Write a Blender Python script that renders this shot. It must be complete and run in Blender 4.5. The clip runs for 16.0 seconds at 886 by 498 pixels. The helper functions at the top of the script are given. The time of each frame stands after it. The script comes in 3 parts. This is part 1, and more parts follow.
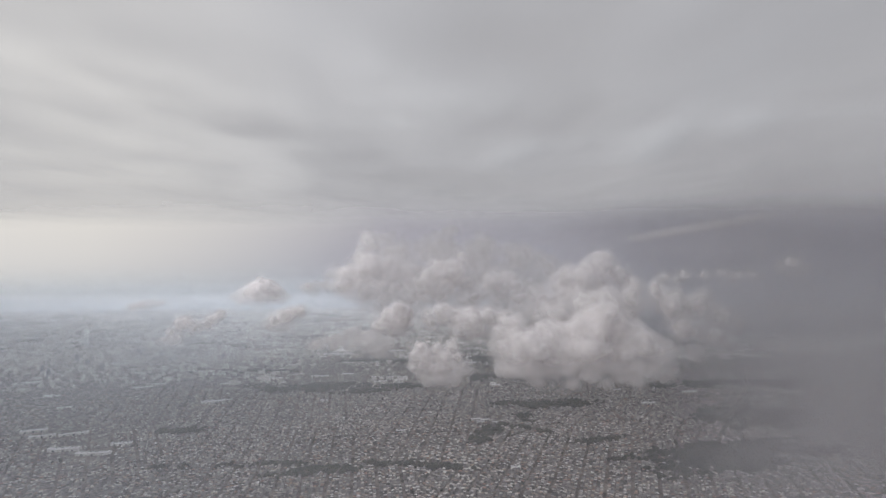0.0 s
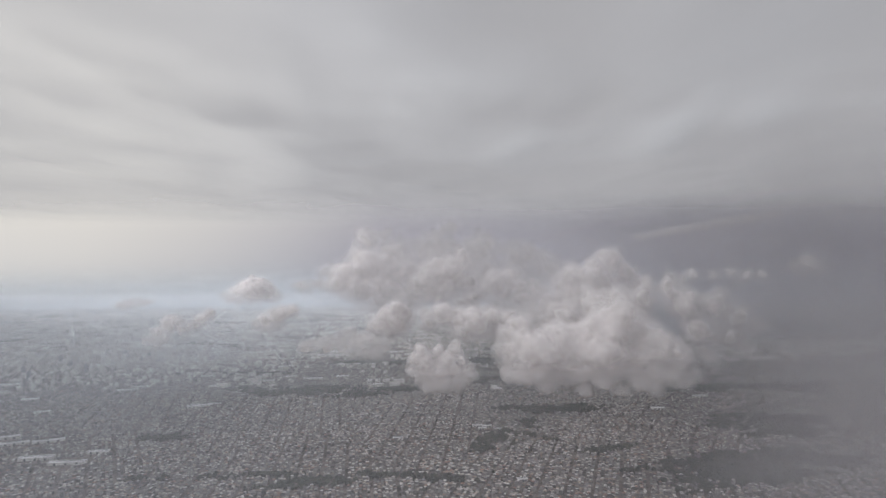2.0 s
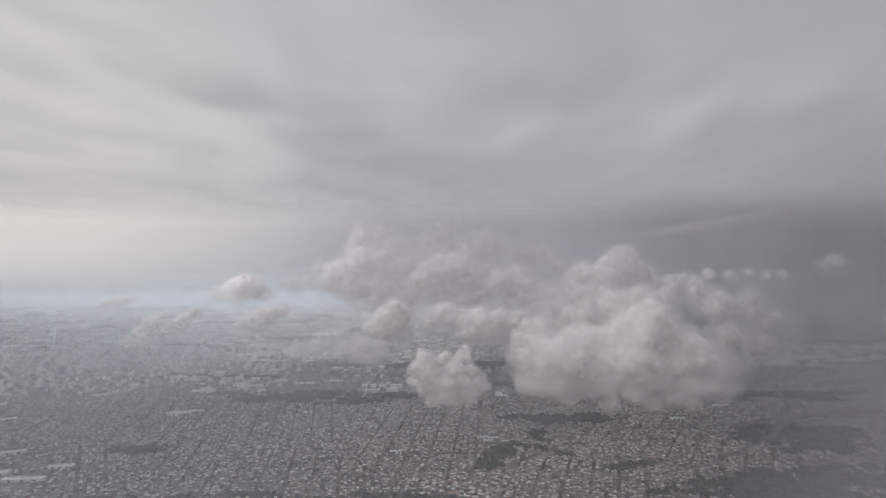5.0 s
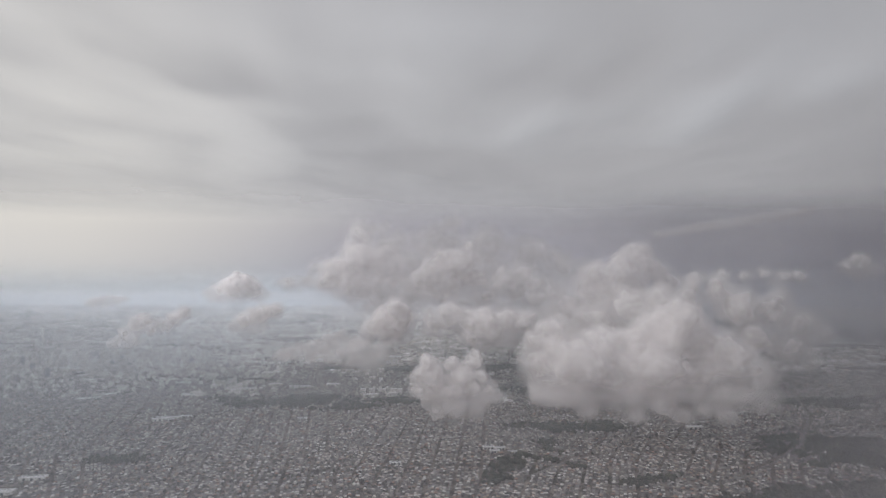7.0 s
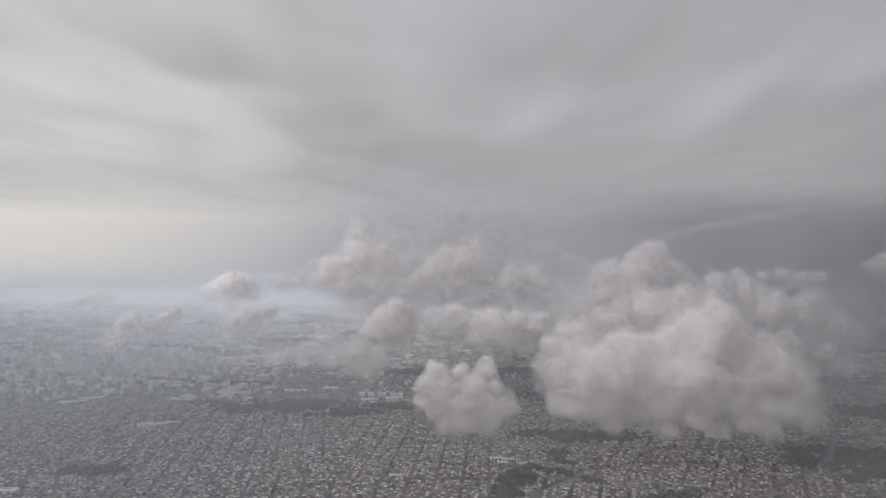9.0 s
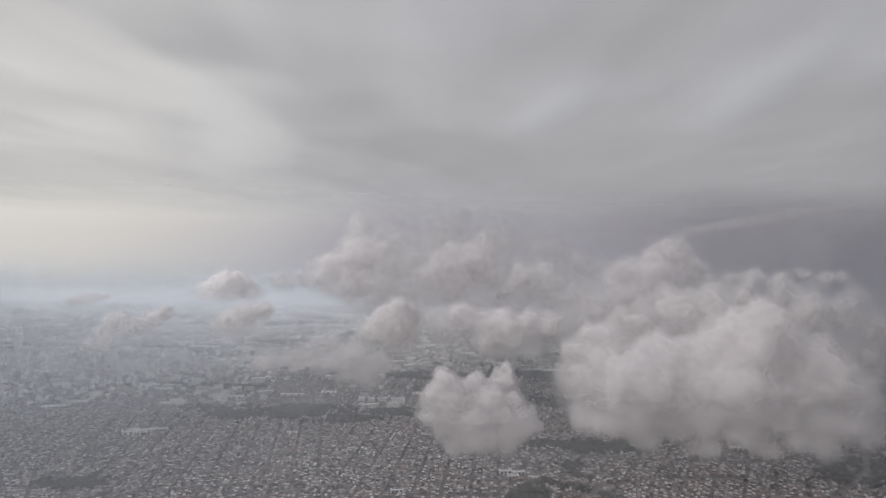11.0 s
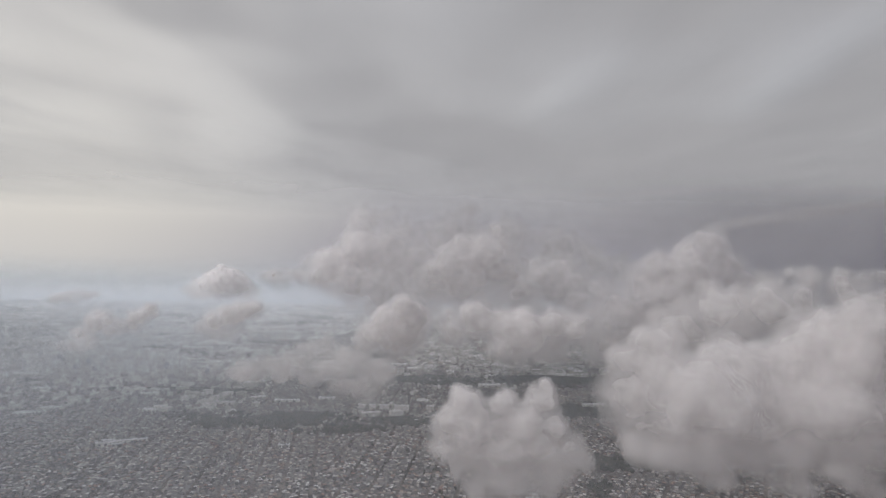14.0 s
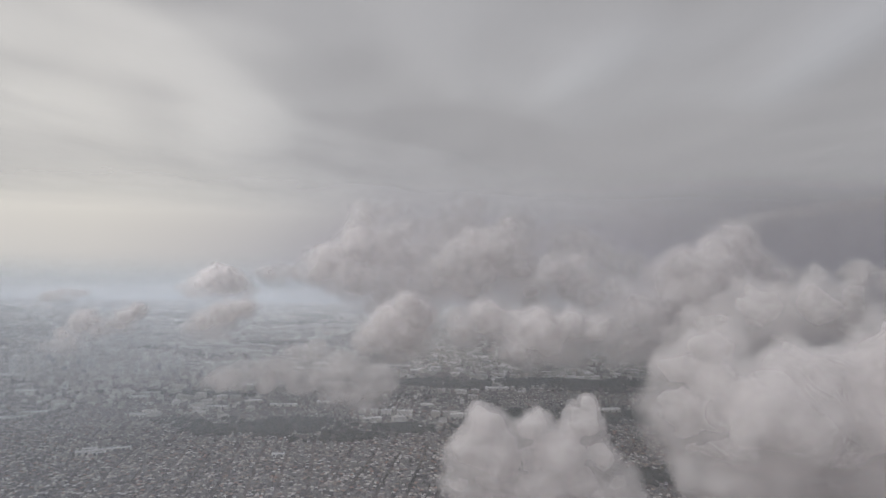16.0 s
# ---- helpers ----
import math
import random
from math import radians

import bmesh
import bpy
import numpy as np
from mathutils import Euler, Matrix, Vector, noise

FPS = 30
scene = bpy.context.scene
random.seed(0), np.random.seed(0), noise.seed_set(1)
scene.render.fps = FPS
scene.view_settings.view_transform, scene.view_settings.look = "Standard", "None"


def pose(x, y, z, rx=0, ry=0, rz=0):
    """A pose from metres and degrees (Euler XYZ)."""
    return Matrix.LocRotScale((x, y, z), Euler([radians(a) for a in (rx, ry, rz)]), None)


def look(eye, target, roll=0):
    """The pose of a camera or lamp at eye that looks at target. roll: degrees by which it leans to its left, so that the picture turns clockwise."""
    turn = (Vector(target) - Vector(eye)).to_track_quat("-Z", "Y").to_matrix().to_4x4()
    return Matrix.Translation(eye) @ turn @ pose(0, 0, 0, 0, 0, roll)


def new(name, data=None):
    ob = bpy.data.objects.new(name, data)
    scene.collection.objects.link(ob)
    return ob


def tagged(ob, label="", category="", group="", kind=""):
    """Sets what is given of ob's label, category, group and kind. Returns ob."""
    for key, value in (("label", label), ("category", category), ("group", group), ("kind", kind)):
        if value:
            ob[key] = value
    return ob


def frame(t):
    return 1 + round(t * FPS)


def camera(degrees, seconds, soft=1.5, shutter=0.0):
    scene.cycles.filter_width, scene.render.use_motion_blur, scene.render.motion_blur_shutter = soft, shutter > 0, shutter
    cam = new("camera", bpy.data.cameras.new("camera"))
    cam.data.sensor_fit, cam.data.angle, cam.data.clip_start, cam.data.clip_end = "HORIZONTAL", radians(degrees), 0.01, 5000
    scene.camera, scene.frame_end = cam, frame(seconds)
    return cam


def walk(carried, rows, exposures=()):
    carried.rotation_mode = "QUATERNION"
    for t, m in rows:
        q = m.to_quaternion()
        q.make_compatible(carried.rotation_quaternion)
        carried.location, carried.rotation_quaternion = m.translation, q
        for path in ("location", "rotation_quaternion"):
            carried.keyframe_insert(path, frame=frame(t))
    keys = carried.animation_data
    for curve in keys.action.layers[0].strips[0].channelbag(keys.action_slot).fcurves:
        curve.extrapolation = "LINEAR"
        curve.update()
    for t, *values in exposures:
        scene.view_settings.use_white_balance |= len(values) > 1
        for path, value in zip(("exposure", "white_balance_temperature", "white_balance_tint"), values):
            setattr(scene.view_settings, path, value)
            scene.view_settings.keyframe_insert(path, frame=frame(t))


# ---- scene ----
# ---------------------------------------------------------------- camera
cam = camera(75.0, 16.0)
# seconds, x, y, z, yaw to the left, pitch up, lean to the left
PATH = [
    (0.0, -0.0, 0.0, 378.8, 0.00, 1.41, -0.66),
    (1.0, -4.6, 38.6, 375.2, -0.21, 1.41, -0.58),
    (2.0, -9.2, 77.1, 371.6, -0.38, 1.42, -0.47),
    (3.0, -13.5, 115.7, 368.1, -0.52, 1.45, -0.35),
    (4.0, -17.8, 154.3, 364.5, -0.62, 1.49, -0.22),
    (5.0, -21.9, 192.9, 361.0, -0.70, 1.54, -0.08),
    (6.0, -25.9, 231.6, 357.5, -0.74, 1.59, 0.06),
    (7.0, -29.8, 270.2, 354.1, -0.75, 1.65, 0.21),
    (8.0, -33.5, 308.8, 350.6, -0.74, 1.70, 0.35),
    (9.0, -37.1, 347.5, 347.2, -0.70, 1.76, 0.49),
    (10.0, -40.6, 386.2, 343.8, -0.64, 1.81, 0.62),
    (11.0, -43.9, 424.9, 340.5, -0.56, 1.85, 0.73),
    (12.0, -47.1, 463.6, 337.1, -0.46, 1.88, 0.83),
    (13.0, -50.2, 502.3, 333.8, -0.35, 1.90, 0.91),
    (14.0, -53.1, 541.1, 330.5, -0.22, 1.90, 0.97),
    (15.0, -56.0, 579.8, 327.2, -0.09, 1.89, 0.99),
    (16.0, -58.6, 618.6, 323.9, 0.06, 1.86, 0.99),
]


def flown(x, y, z, yaw, pitch, lean):
    return pose(x, y, z, 90 + pitch, 0, yaw) @ pose(0, 0, 0, 0, 0, lean)


walk(cam, [(row[0], flown(*row[1:])) for row in PATH], exposures=[(0.0, 0.20, 6350, 13), (4.0, 0.13, 6360, 13), (9.0, 0.10, 6370, 13), (16.0, 0.01, 6420, 13)])
scene.cycles.transparent_max_bounces = 64
scene.cycles.diffuse_bounces = 24
scene.cycles.max_bounces = 32

# ---------------------------------------------------------------- sky and sun
SUN_AZIMUTH, SUN_HEIGHT = radians(-122), radians(44)
SUN_WAY = Vector((math.sin(SUN_AZIMUTH) * math.cos(SUN_HEIGHT), math.cos(SUN_AZIMUTH) * math.cos(SUN_HEIGHT), math.sin(SUN_HEIGHT)))


def tree_of(owner):
    owner.use_nodes = True
    owner.node_tree.nodes.clear()
    return owner.node_tree


def node(tree, kind, ins=None, operation="", data_type="", interpolation_type="", attribute_name=""):
    made = tree.nodes.new(kind)
    if operation:
        made.operation = operation
    if data_type:
        made.data_type = data_type
    if interpolation_type:
        made.interpolation_type = interpolation_type
    if attribute_name:
        made.attribute_name = attribute_name
    for key, value in (ins or {}).items():
        socket = made.inputs[key]
        if isinstance(value, bpy.types.NodeSocket):
            tree.links.new(value, socket)
        else:
            socket.default_value = value
    return made


def ramp(tree, fac, stops, mode="LINEAR"):
    made = node(tree, "ShaderNodeValToRGB", {"Fac": fac})
    made.color_ramp.interpolation = mode
    for n, (at, colour) in enumerate(stops):
        e = made.color_ramp.elements[n] if n < 2 else made.color_ramp.elements.new(at)
        e.position, e.color = at, (*colour, 1) if len(colour) == 3 else colour
    return made.outputs["Color"]


def make_world():
    world = bpy.data.worlds.new("overcast_sky")
    scene.world = world
    t = tree_of(world)
    sky = node(t, "ShaderNodeTexSky")
    sky.sky_type, sky.sun_disc, sky.sun_elevation, sky.sun_rotation = "NISHITA", False, SUN_HEIGHT, SUN_AZIMUTH
    sky.air_density, sky.dust_density = 2.0, 5.0
    clear = node(t, "ShaderNodeVectorMath", {0: sky.outputs["Color"], 1: (0.03, 0.03, 0.03)}, operation="MULTIPLY").outputs[0]
    way = node(t, "ShaderNodeTexCoord").outputs["Generated"]
    glow_way = Vector((math.sin(radians(-62)), math.cos(radians(-62)), 0.10)).normalized()
    near_sun = node(t, "ShaderNodeVectorMath", {0: way, 1: glow_way}, operation="DOT_PRODUCT").outputs["Value"]
    mist = ramp(t, near_sun, [(0.0, (0.26, 0.265, 0.30)), (0.35, (0.225, 0.23, 0.275)), (0.55, (0.29, 0.29, 0.335)), (0.70, (0.43, 0.43, 0.44)), (0.86, (0.57, 0.56, 0.53)), (1.0, (0.62, 0.61, 0.57))])
    height = node(t, "ShaderNodeSeparateXYZ", {0: way}).outputs["Z"]
    low = node(t, "ShaderNodeMapRange", {"Value": height, 1: -0.10, 2: 0.03, 3: 0.0, 4: 1.0}, interpolation_type="SMOOTHSTEP").outputs[0]
    lowmist = node(t, "ShaderNodeMix", {"Factor": low, "B": mist}, data_type="RGBA")
    deep = ramp(t, near_sun, [(0.0, (0.24, 0.26, 0.30)), (0.5, (0.25, 0.275, 0.315)), (0.75, (0.34, 0.375, 0.40)), (1.0, (0.42, 0.45, 0.46))])
    t.links.new(deep, lowmist.inputs[6])
    t.links.new(low, lowmist.inputs[0])
    t.links.new(mist, lowmist.inputs[7])
    high = node(t, "ShaderNodeMapRange", {"Value": height, 1: 0.05, 2: 0.30, 3: 0.0, 4: 1.0}, interpolation_type="SMOOTHSTEP").outputs[0]
    lit = node(t, "ShaderNodeMix", data_type="RGBA")
    t.links.new(high, lit.inputs[0])
    t.links.new(lowmist.outputs[2], lit.inputs[6])
    over = ramp(t, near_sun, [(0.0, (0.46, 0.46, 0.47)), (0.4, (0.58, 0.577, 0.572)), (0.65, (0.76, 0.75, 0.725)), (0.85, (1.14, 1.10, 0.98)), (1.0, (1.16, 1.12, 0.99))])
    t.links.new(over, lit.inputs[7])
    both = node(t, "ShaderNodeVectorMath", {0: lit.outputs[2], 1: clear}, operation="ADD").outputs[0]
    back = node(t, "ShaderNodeBackground", {"Color": both, "Strength": 1.0})
    node(t, "ShaderNodeOutputWorld", {"Surface": back.outputs[0]})


make_world()
sun = new("sun", bpy.data.lights.new("sun", "SUN"))
sun.data.energy, sun.data.angle, sun.data.color = 4.2, radians(30), (1.0, 0.97, 0.95)
sun.matrix_world = look(SUN_WAY * 100, (0, 0, 0))

# ---------------------------------------------------------------- materials


def material(name):
    made = bpy.data.materials.new(name)
    return made, tree_of(made)


def where(t):
    return node(t, "ShaderNodeNewGeometry").outputs["Position"]


def noise_at(t, place, scale, detail=4.0, rough=0.55):
    return node(t, "ShaderNodeTexNoise", {"Vector": place, "Scale": scale, "Detail": detail, "Roughness": rough}).outputs["Fac"]


def mapped(t, value, a, b, c, d, smooth=False):
    return node(t, "ShaderNodeMapRange", {"Value": value, 1: a, 2: b, 3: c, 4: d}, interpolation_type="SMOOTHSTEP" if smooth else "LINEAR").outputs[0]


def calc(t, how, a, b):
    return node(t, "ShaderNodeMath", {0: a, 1: b}, operation=how).outputs[0]


def mixed(t, fac, a, b):
    made = node(t, "ShaderNodeMix", {"Factor": fac}, data_type="RGBA")
    for socket, value in ((made.inputs[6], a), (made.inputs[7], b)):
        if isinstance(value, bpy.types.NodeSocket):
            t.links.new(value, socket)
        else:
            socket.default_value = (*value, 1)
    return made.outputs[2]


def paint(name, stops, rough=0.85, grain=0.2, fine=2.0, spec=0.2):
    """A weathered surface whose colour changes from piece to piece and carries grain and stains."""
    made, t = material(name)
    one = node(t, "ShaderNodeNewGeometry").outputs["Random Per Island"]
    base = ramp(t, one, stops, "CONSTANT")
    stain = mapped(t, noise_at(t, where(t), grain), 0.3, 0.7, 0.72, 1.12)
    speck = mapped(t, noise_at(t, where(t), fine, 2.0), 0.3, 0.7, 0.85, 1.1)
    shade = calc(t, "MULTIPLY", stain, speck)
    colour = node(t, "ShaderNodeVectorMath", {0: base, "Scale": shade}, operation="SCALE").outputs[0]
    bsdf = node(t, "ShaderNodeBsdfPrincipled", {"Base Color": colour, "Roughness": rough, "Specular IOR Level": spec})
    node(t, "ShaderNodeOutputMaterial", {"Surface": bsdf.outputs[0]})
    return made


ROOF_TONES = [(0.0, (0.24, 0.225, 0.215)), (0.14, (0.42, 0.39, 0.37)), (0.30, (0.12, 0.11, 0.11)), (0.42, (0.47, 0.38, 0.32)), (0.54, (0.70, 0.65, 0.59)), (0.70, (0.33, 0.32, 0.335)), (0.78, (0.84, 0.82, 0.78)), (0.94, (0.47, 0.31, 0.25))]
ROOFS = paint("roofs", ROOF_TONES)
FAR_ROOFS = paint("far_roofs", [(0.0, (0.36, 0.35, 0.35)), (0.18, (0.76, 0.74, 0.71)), (0.36, (0.16, 0.16, 0.165)), (0.46, (0.92, 0.91, 0.88)), (0.90, (0.60, 0.48, 0.41))])
YARD_ROOFS = paint("yard_roofs", [(0.0, (0.84, 0.84, 0.82)), (0.4, (0.72, 0.71, 0.68)), (0.65, (0.88, 0.87, 0.85)), (0.85, (0.58, 0.56, 0.53))])
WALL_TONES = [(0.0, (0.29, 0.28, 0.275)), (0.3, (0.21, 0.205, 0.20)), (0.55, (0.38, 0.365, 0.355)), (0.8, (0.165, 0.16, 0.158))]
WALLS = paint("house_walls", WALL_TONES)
TOWER_WHITE = paint("white_render", [(0.0, (0.90, 0.89, 0.87)), (0.5, (0.86, 0.85, 0.83))], 0.7, 0.1)
WHITE_ROOF = paint("white_sheet_roof", [(0.0, (0.84, 0.84, 0.83)), (0.5, (0.88, 0.88, 0.87))], 0.5, 0.05, 0.6, 0.4)
PALE_WALL = paint("pale_render", [(0.0, (0.55, 0.53, 0.49)), (0.35, (0.76, 0.74, 0.70)), (0.8, (0.50, 0.47, 0.44))], 0.8)
GLASSY = paint("window_bands", [(0.0, (0.10, 0.11, 0.13)), (0.5, (0.14, 0.15, 0.17))], 0.25, 0.2, 1.0, 0.5)
LEAVES = paint("leaves", [(0.0, (0.070, 0.077, 0.068)), (0.3, (0.098, 0.104, 0.088)), (0.6, (0.08, 0.087, 0.077)), (0.8, (0.12, 0.122, 0.10))], 0.9, 0.1, 0.9)


def make_ground():
    made, t = material("city_ground")
    p = where(t)
    soil = ramp(t, noise_at(t, p, 0.03, 6.0), [(0.3, (0.12, 0.11, 0.105)), (0.5, (0.21, 0.185, 0.17)), (0.7, (0.30, 0.265, 0.24))])
    green = mapped(t, noise_at(t, p, 0.0045, 5.0), 0.52, 0.64, 0.0, 0.8, True)
    tone = mixed(t, green, soil, (0.06, 0.066, 0.05))
    cells = node(t, "ShaderNodeTexVoronoi", {"Vector": p, "Scale": 0.06}).outputs["Color"]
    bits = node(t, "ShaderNodeSeparateXYZ", {0: cells}).outputs[0]
    lots = mapped(t, bits, 0.0, 1.0, 0.7, 1.35)
    colour = node(t, "ShaderNodeVectorMath", {0: tone, "Scale": lots}, operation="SCALE").outputs[0]
    bsdf = node(t, "ShaderNodeBsdfPrincipled", {"Base Color": colour, "Roughness": 0.95, "Specular IOR Level": 0.1})
    node(t, "ShaderNodeOutputMaterial", {"Surface": bsdf.outputs[0]})
    return made


GROUND = make_ground()


def vapour(name, colour, through_light, alpha, relief=0.0):
    """Cloud or haze: scatters light to both sides; alpha(t) gives how much of the view it takes."""
    made, t = material(name)
    front = node(t, "ShaderNodeBsdfDiffuse", {"Color": (*colour, 1)})
    behind = node(t, "ShaderNodeBsdfTranslucent", {"Color": (*colour, 1)})
    if relief:
        lumps = noise_at(t, where(t), 0.06, 3.0, 0.5)
        bump = node(t, "ShaderNodeBump", {"Strength": relief, "Distance": 7.0, "Height": lumps}).outputs[0]
        t.links.new(bump, front.inputs["Normal"])
        t.links.new(bump, behind.inputs["Normal"])
    body = node(t, "ShaderNodeMixShader", {0: through_light, 1: front.outputs[0], 2: behind.outputs[0]})
    clear = node(t, "ShaderNodeBsdfTransparent")
    both = node(t, "ShaderNodeMixShader", {0: alpha(t), 1: clear.outputs[0], 2: body.outputs[0]})
    node(t, "ShaderNodeOutputMaterial", {"Surface": both.outputs[0]})
    return made


def tufts(weight, least):
    def alpha(t):
        p = where(t)
        lumps = mapped(t, noise_at(t, p, 0.04, 3.0, 0.5), 0.32, 0.68, least, 2.0 - least)
        return calc(t, "MULTIPLY", lumps, weight)
    return alpha


CORE = vapour("cloud_heart", (0.975, 0.966, 0.968), 0.0, lambda t: 1.0, 0.35)
INNER = vapour("cloud_inner", (0.977, 0.968, 0.970), 0.5, tufts(0.38, 0.82), 0.3)
MIDDLE = vapour("cloud_tufts", (0.977, 0.968, 0.970), 0.5, tufts(0.165, 0.55), 0.25)
OUTER = vapour("cloud_wisps", (0.977, 0.968, 0.970), 0.5, tufts(0.10, 0.25))

# ---------------------------------------------------------------- mesh helpers


def mesh_of(name, verts, loops, sizes, mats, slots=None, smooth=False):
    """A mesh from arrays: places, the faces' corners one after another, and each face's count of corners."""
    me = bpy.data.meshes.new(name)
    verts, loops, sizes = np.asarray(verts, np.float32), np.asarray(loops, np.int32), np.asarray(sizes, np.int32)
    me.vertices.add(len(verts))
    me.vertices.foreach_set("co", verts.ravel())
    me.loops.add(len(loops))
    me.loops.foreach_set("vertex_index", loops)
    me.polygons.add(len(sizes))
    me.polygons.foreach_set("loop_start", np.concatenate([[0], np.cumsum(sizes)[:-1]]).astype(np.int32))
    for m in mats:
        me.materials.append(m)
    if slots is not None:
        me.polygons.foreach_set("material_index", np.asarray(slots, np.int32))
    me.polygons.foreach_set("use_smooth", np.full(len(sizes), smooth))
    me.update(calc_edges=True)
    me.validate()
    return me


def part(name, me, parent, label=""):
    ob = new(name, me)
    ob.parent = parent
    return tagged(ob, label)


TABLE = np.random.RandomState(7).rand(48, 48, 48)


def grain3(p, size, seed):
    """Smooth value noise in 0..1 at places p with lumps of that size."""
    q = p / size + np.array([seed * 7.3, seed * 3.1, seed * 5.7])
    i = np.floor(q).astype(int)
    w = q - i
    w = w * w * (3 - 2 * w)
    out = 0.0
    for a in (0, 1):
        for b in (0, 1):
            for c in (0, 1):
                k = (i + (a, b, c)) % 48
                out = out + TABLE[k[..., 0], k[..., 1], k[..., 2]] * np.abs(1 - a - w[..., 0]) * np.abs(1 - b - w[..., 1]) * np.abs(1 - c - w[..., 2])
    return out


JITTER = np.random.RandomState(17).rand(24, 24, 24, 3).astype(np.float32)


def heads(p, size, seed):
    """Rounded heads packed side by side, with creases between them: 1 on a head's middle, 0 far from any."""
    q = (p / size + np.array([seed * 3.7, seed * 5.3, seed * 2.9])).astype(np.float32)
    i = np.floor(q).astype(int)
    w = q - i
    best = np.full(p.shape[:-1], 9.0, np.float32)
    for step in np.ndindex(3, 3, 3):
        o = np.array(step) - 1
        k = (i + o) % 24
        d = JITTER[k[..., 0], k[..., 1], k[..., 2]] + o.astype(np.float32) - w
        best = np.minimum(best, (d * d).sum(-1))
    return 1 - np.clip(best, 0, 1)


# ---------------------------------------------------------------- clouds


def skin(field, level, origin, h):
    """The surface on which the field has that level, as quads."""
    inside = field > level
    n = np.array(field.shape) - 1
    corner = np.stack(np.meshgrid(*[[0, 1]] * 3, indexing="ij"), -1).reshape(-1, 3)
    total = np.zeros(n, int)
    for c in corner:
        total += inside[c[0]:c[0] + n[0], c[1]:c[1] + n[1], c[2]:c[2] + n[2]]
    cell = np.argwhere((total > 0) & (total < 8))
    ids = np.full(n, -1)
    ids[tuple(cell.T)] = np.arange(len(cell))
    place, count = np.zeros((len(cell), 3)), np.zeros((len(cell), 1))
    for axis in range(3):
        step = np.eye(3, dtype=int)[axis]
        for c in corner:
            if c[axis]:
                continue
            a, b = field[tuple((cell + c).T)], field[tuple((cell + c + step).T)]
            cross = ((a > level) != (b > level))[:, None]
            f = np.where(cross[:, 0], (level - a) / np.where(a == b, 1, b - a), 0)[:, None]
            place += cross * (cell + c + f * step)
            count += cross
    verts = place / np.maximum(count, 1) * h + origin
    quads = []
    for axis in range(3):
        step = np.eye(3, dtype=int)[axis]
        u, v = np.eye(3, dtype=int)[(axis + 1) % 3], np.eye(3, dtype=int)[(axis + 2) % 3]
        top = np.array(field.shape) - step
        a = inside[:top[0], :top[1], :top[2]]
        b = inside[step[0]:, step[1]:, step[2]:]
        e = np.argwhere(a != b)
        e = e[(e[:, (axis + 1) % 3] > 0) & (e[:, (axis + 2) % 3] > 0) & (e[:, (axis + 1) % 3] < n[(axis + 1) % 3]) & (e[:, (axis + 2) % 3] < n[(axis + 2) % 3])]
        q = np.stack([ids[tuple((e - u - v).T)], ids[tuple((e - v).T)], ids[tuple(e.T)], ids[tuple((e - u).T)]], 1)
        flip = ~a[tuple(e.T)]
        q[flip] = q[flip][:, ::-1]
        quads.append(q)
    quads = np.concatenate(quads)
    return verts, quads[(quads >= 0).all(1)]


FULL = ((0.80, 0), (0.55, 1), (0.42, 1), (0.32, 1), (0.24, 1), (0.165, 2), (0.10, 2), (0.035, 2), (-0.03, 3), (-0.10, 3))
SOFT = ((0.50, 1), (0.39, 1), (0.29, 2), (0.20, 2), (0.11, 2), (0.03, 3), (-0.06, 3))
TORN = ((0.34, 3), (0.22, 3), (0.11, 3), (0.0, 3), (-0.10, 3))
HEM = ((0.40, 2), (0.28, 3), (0.17, 3), (0.07, 3), (-0.03, 3), (-0.12, 3))


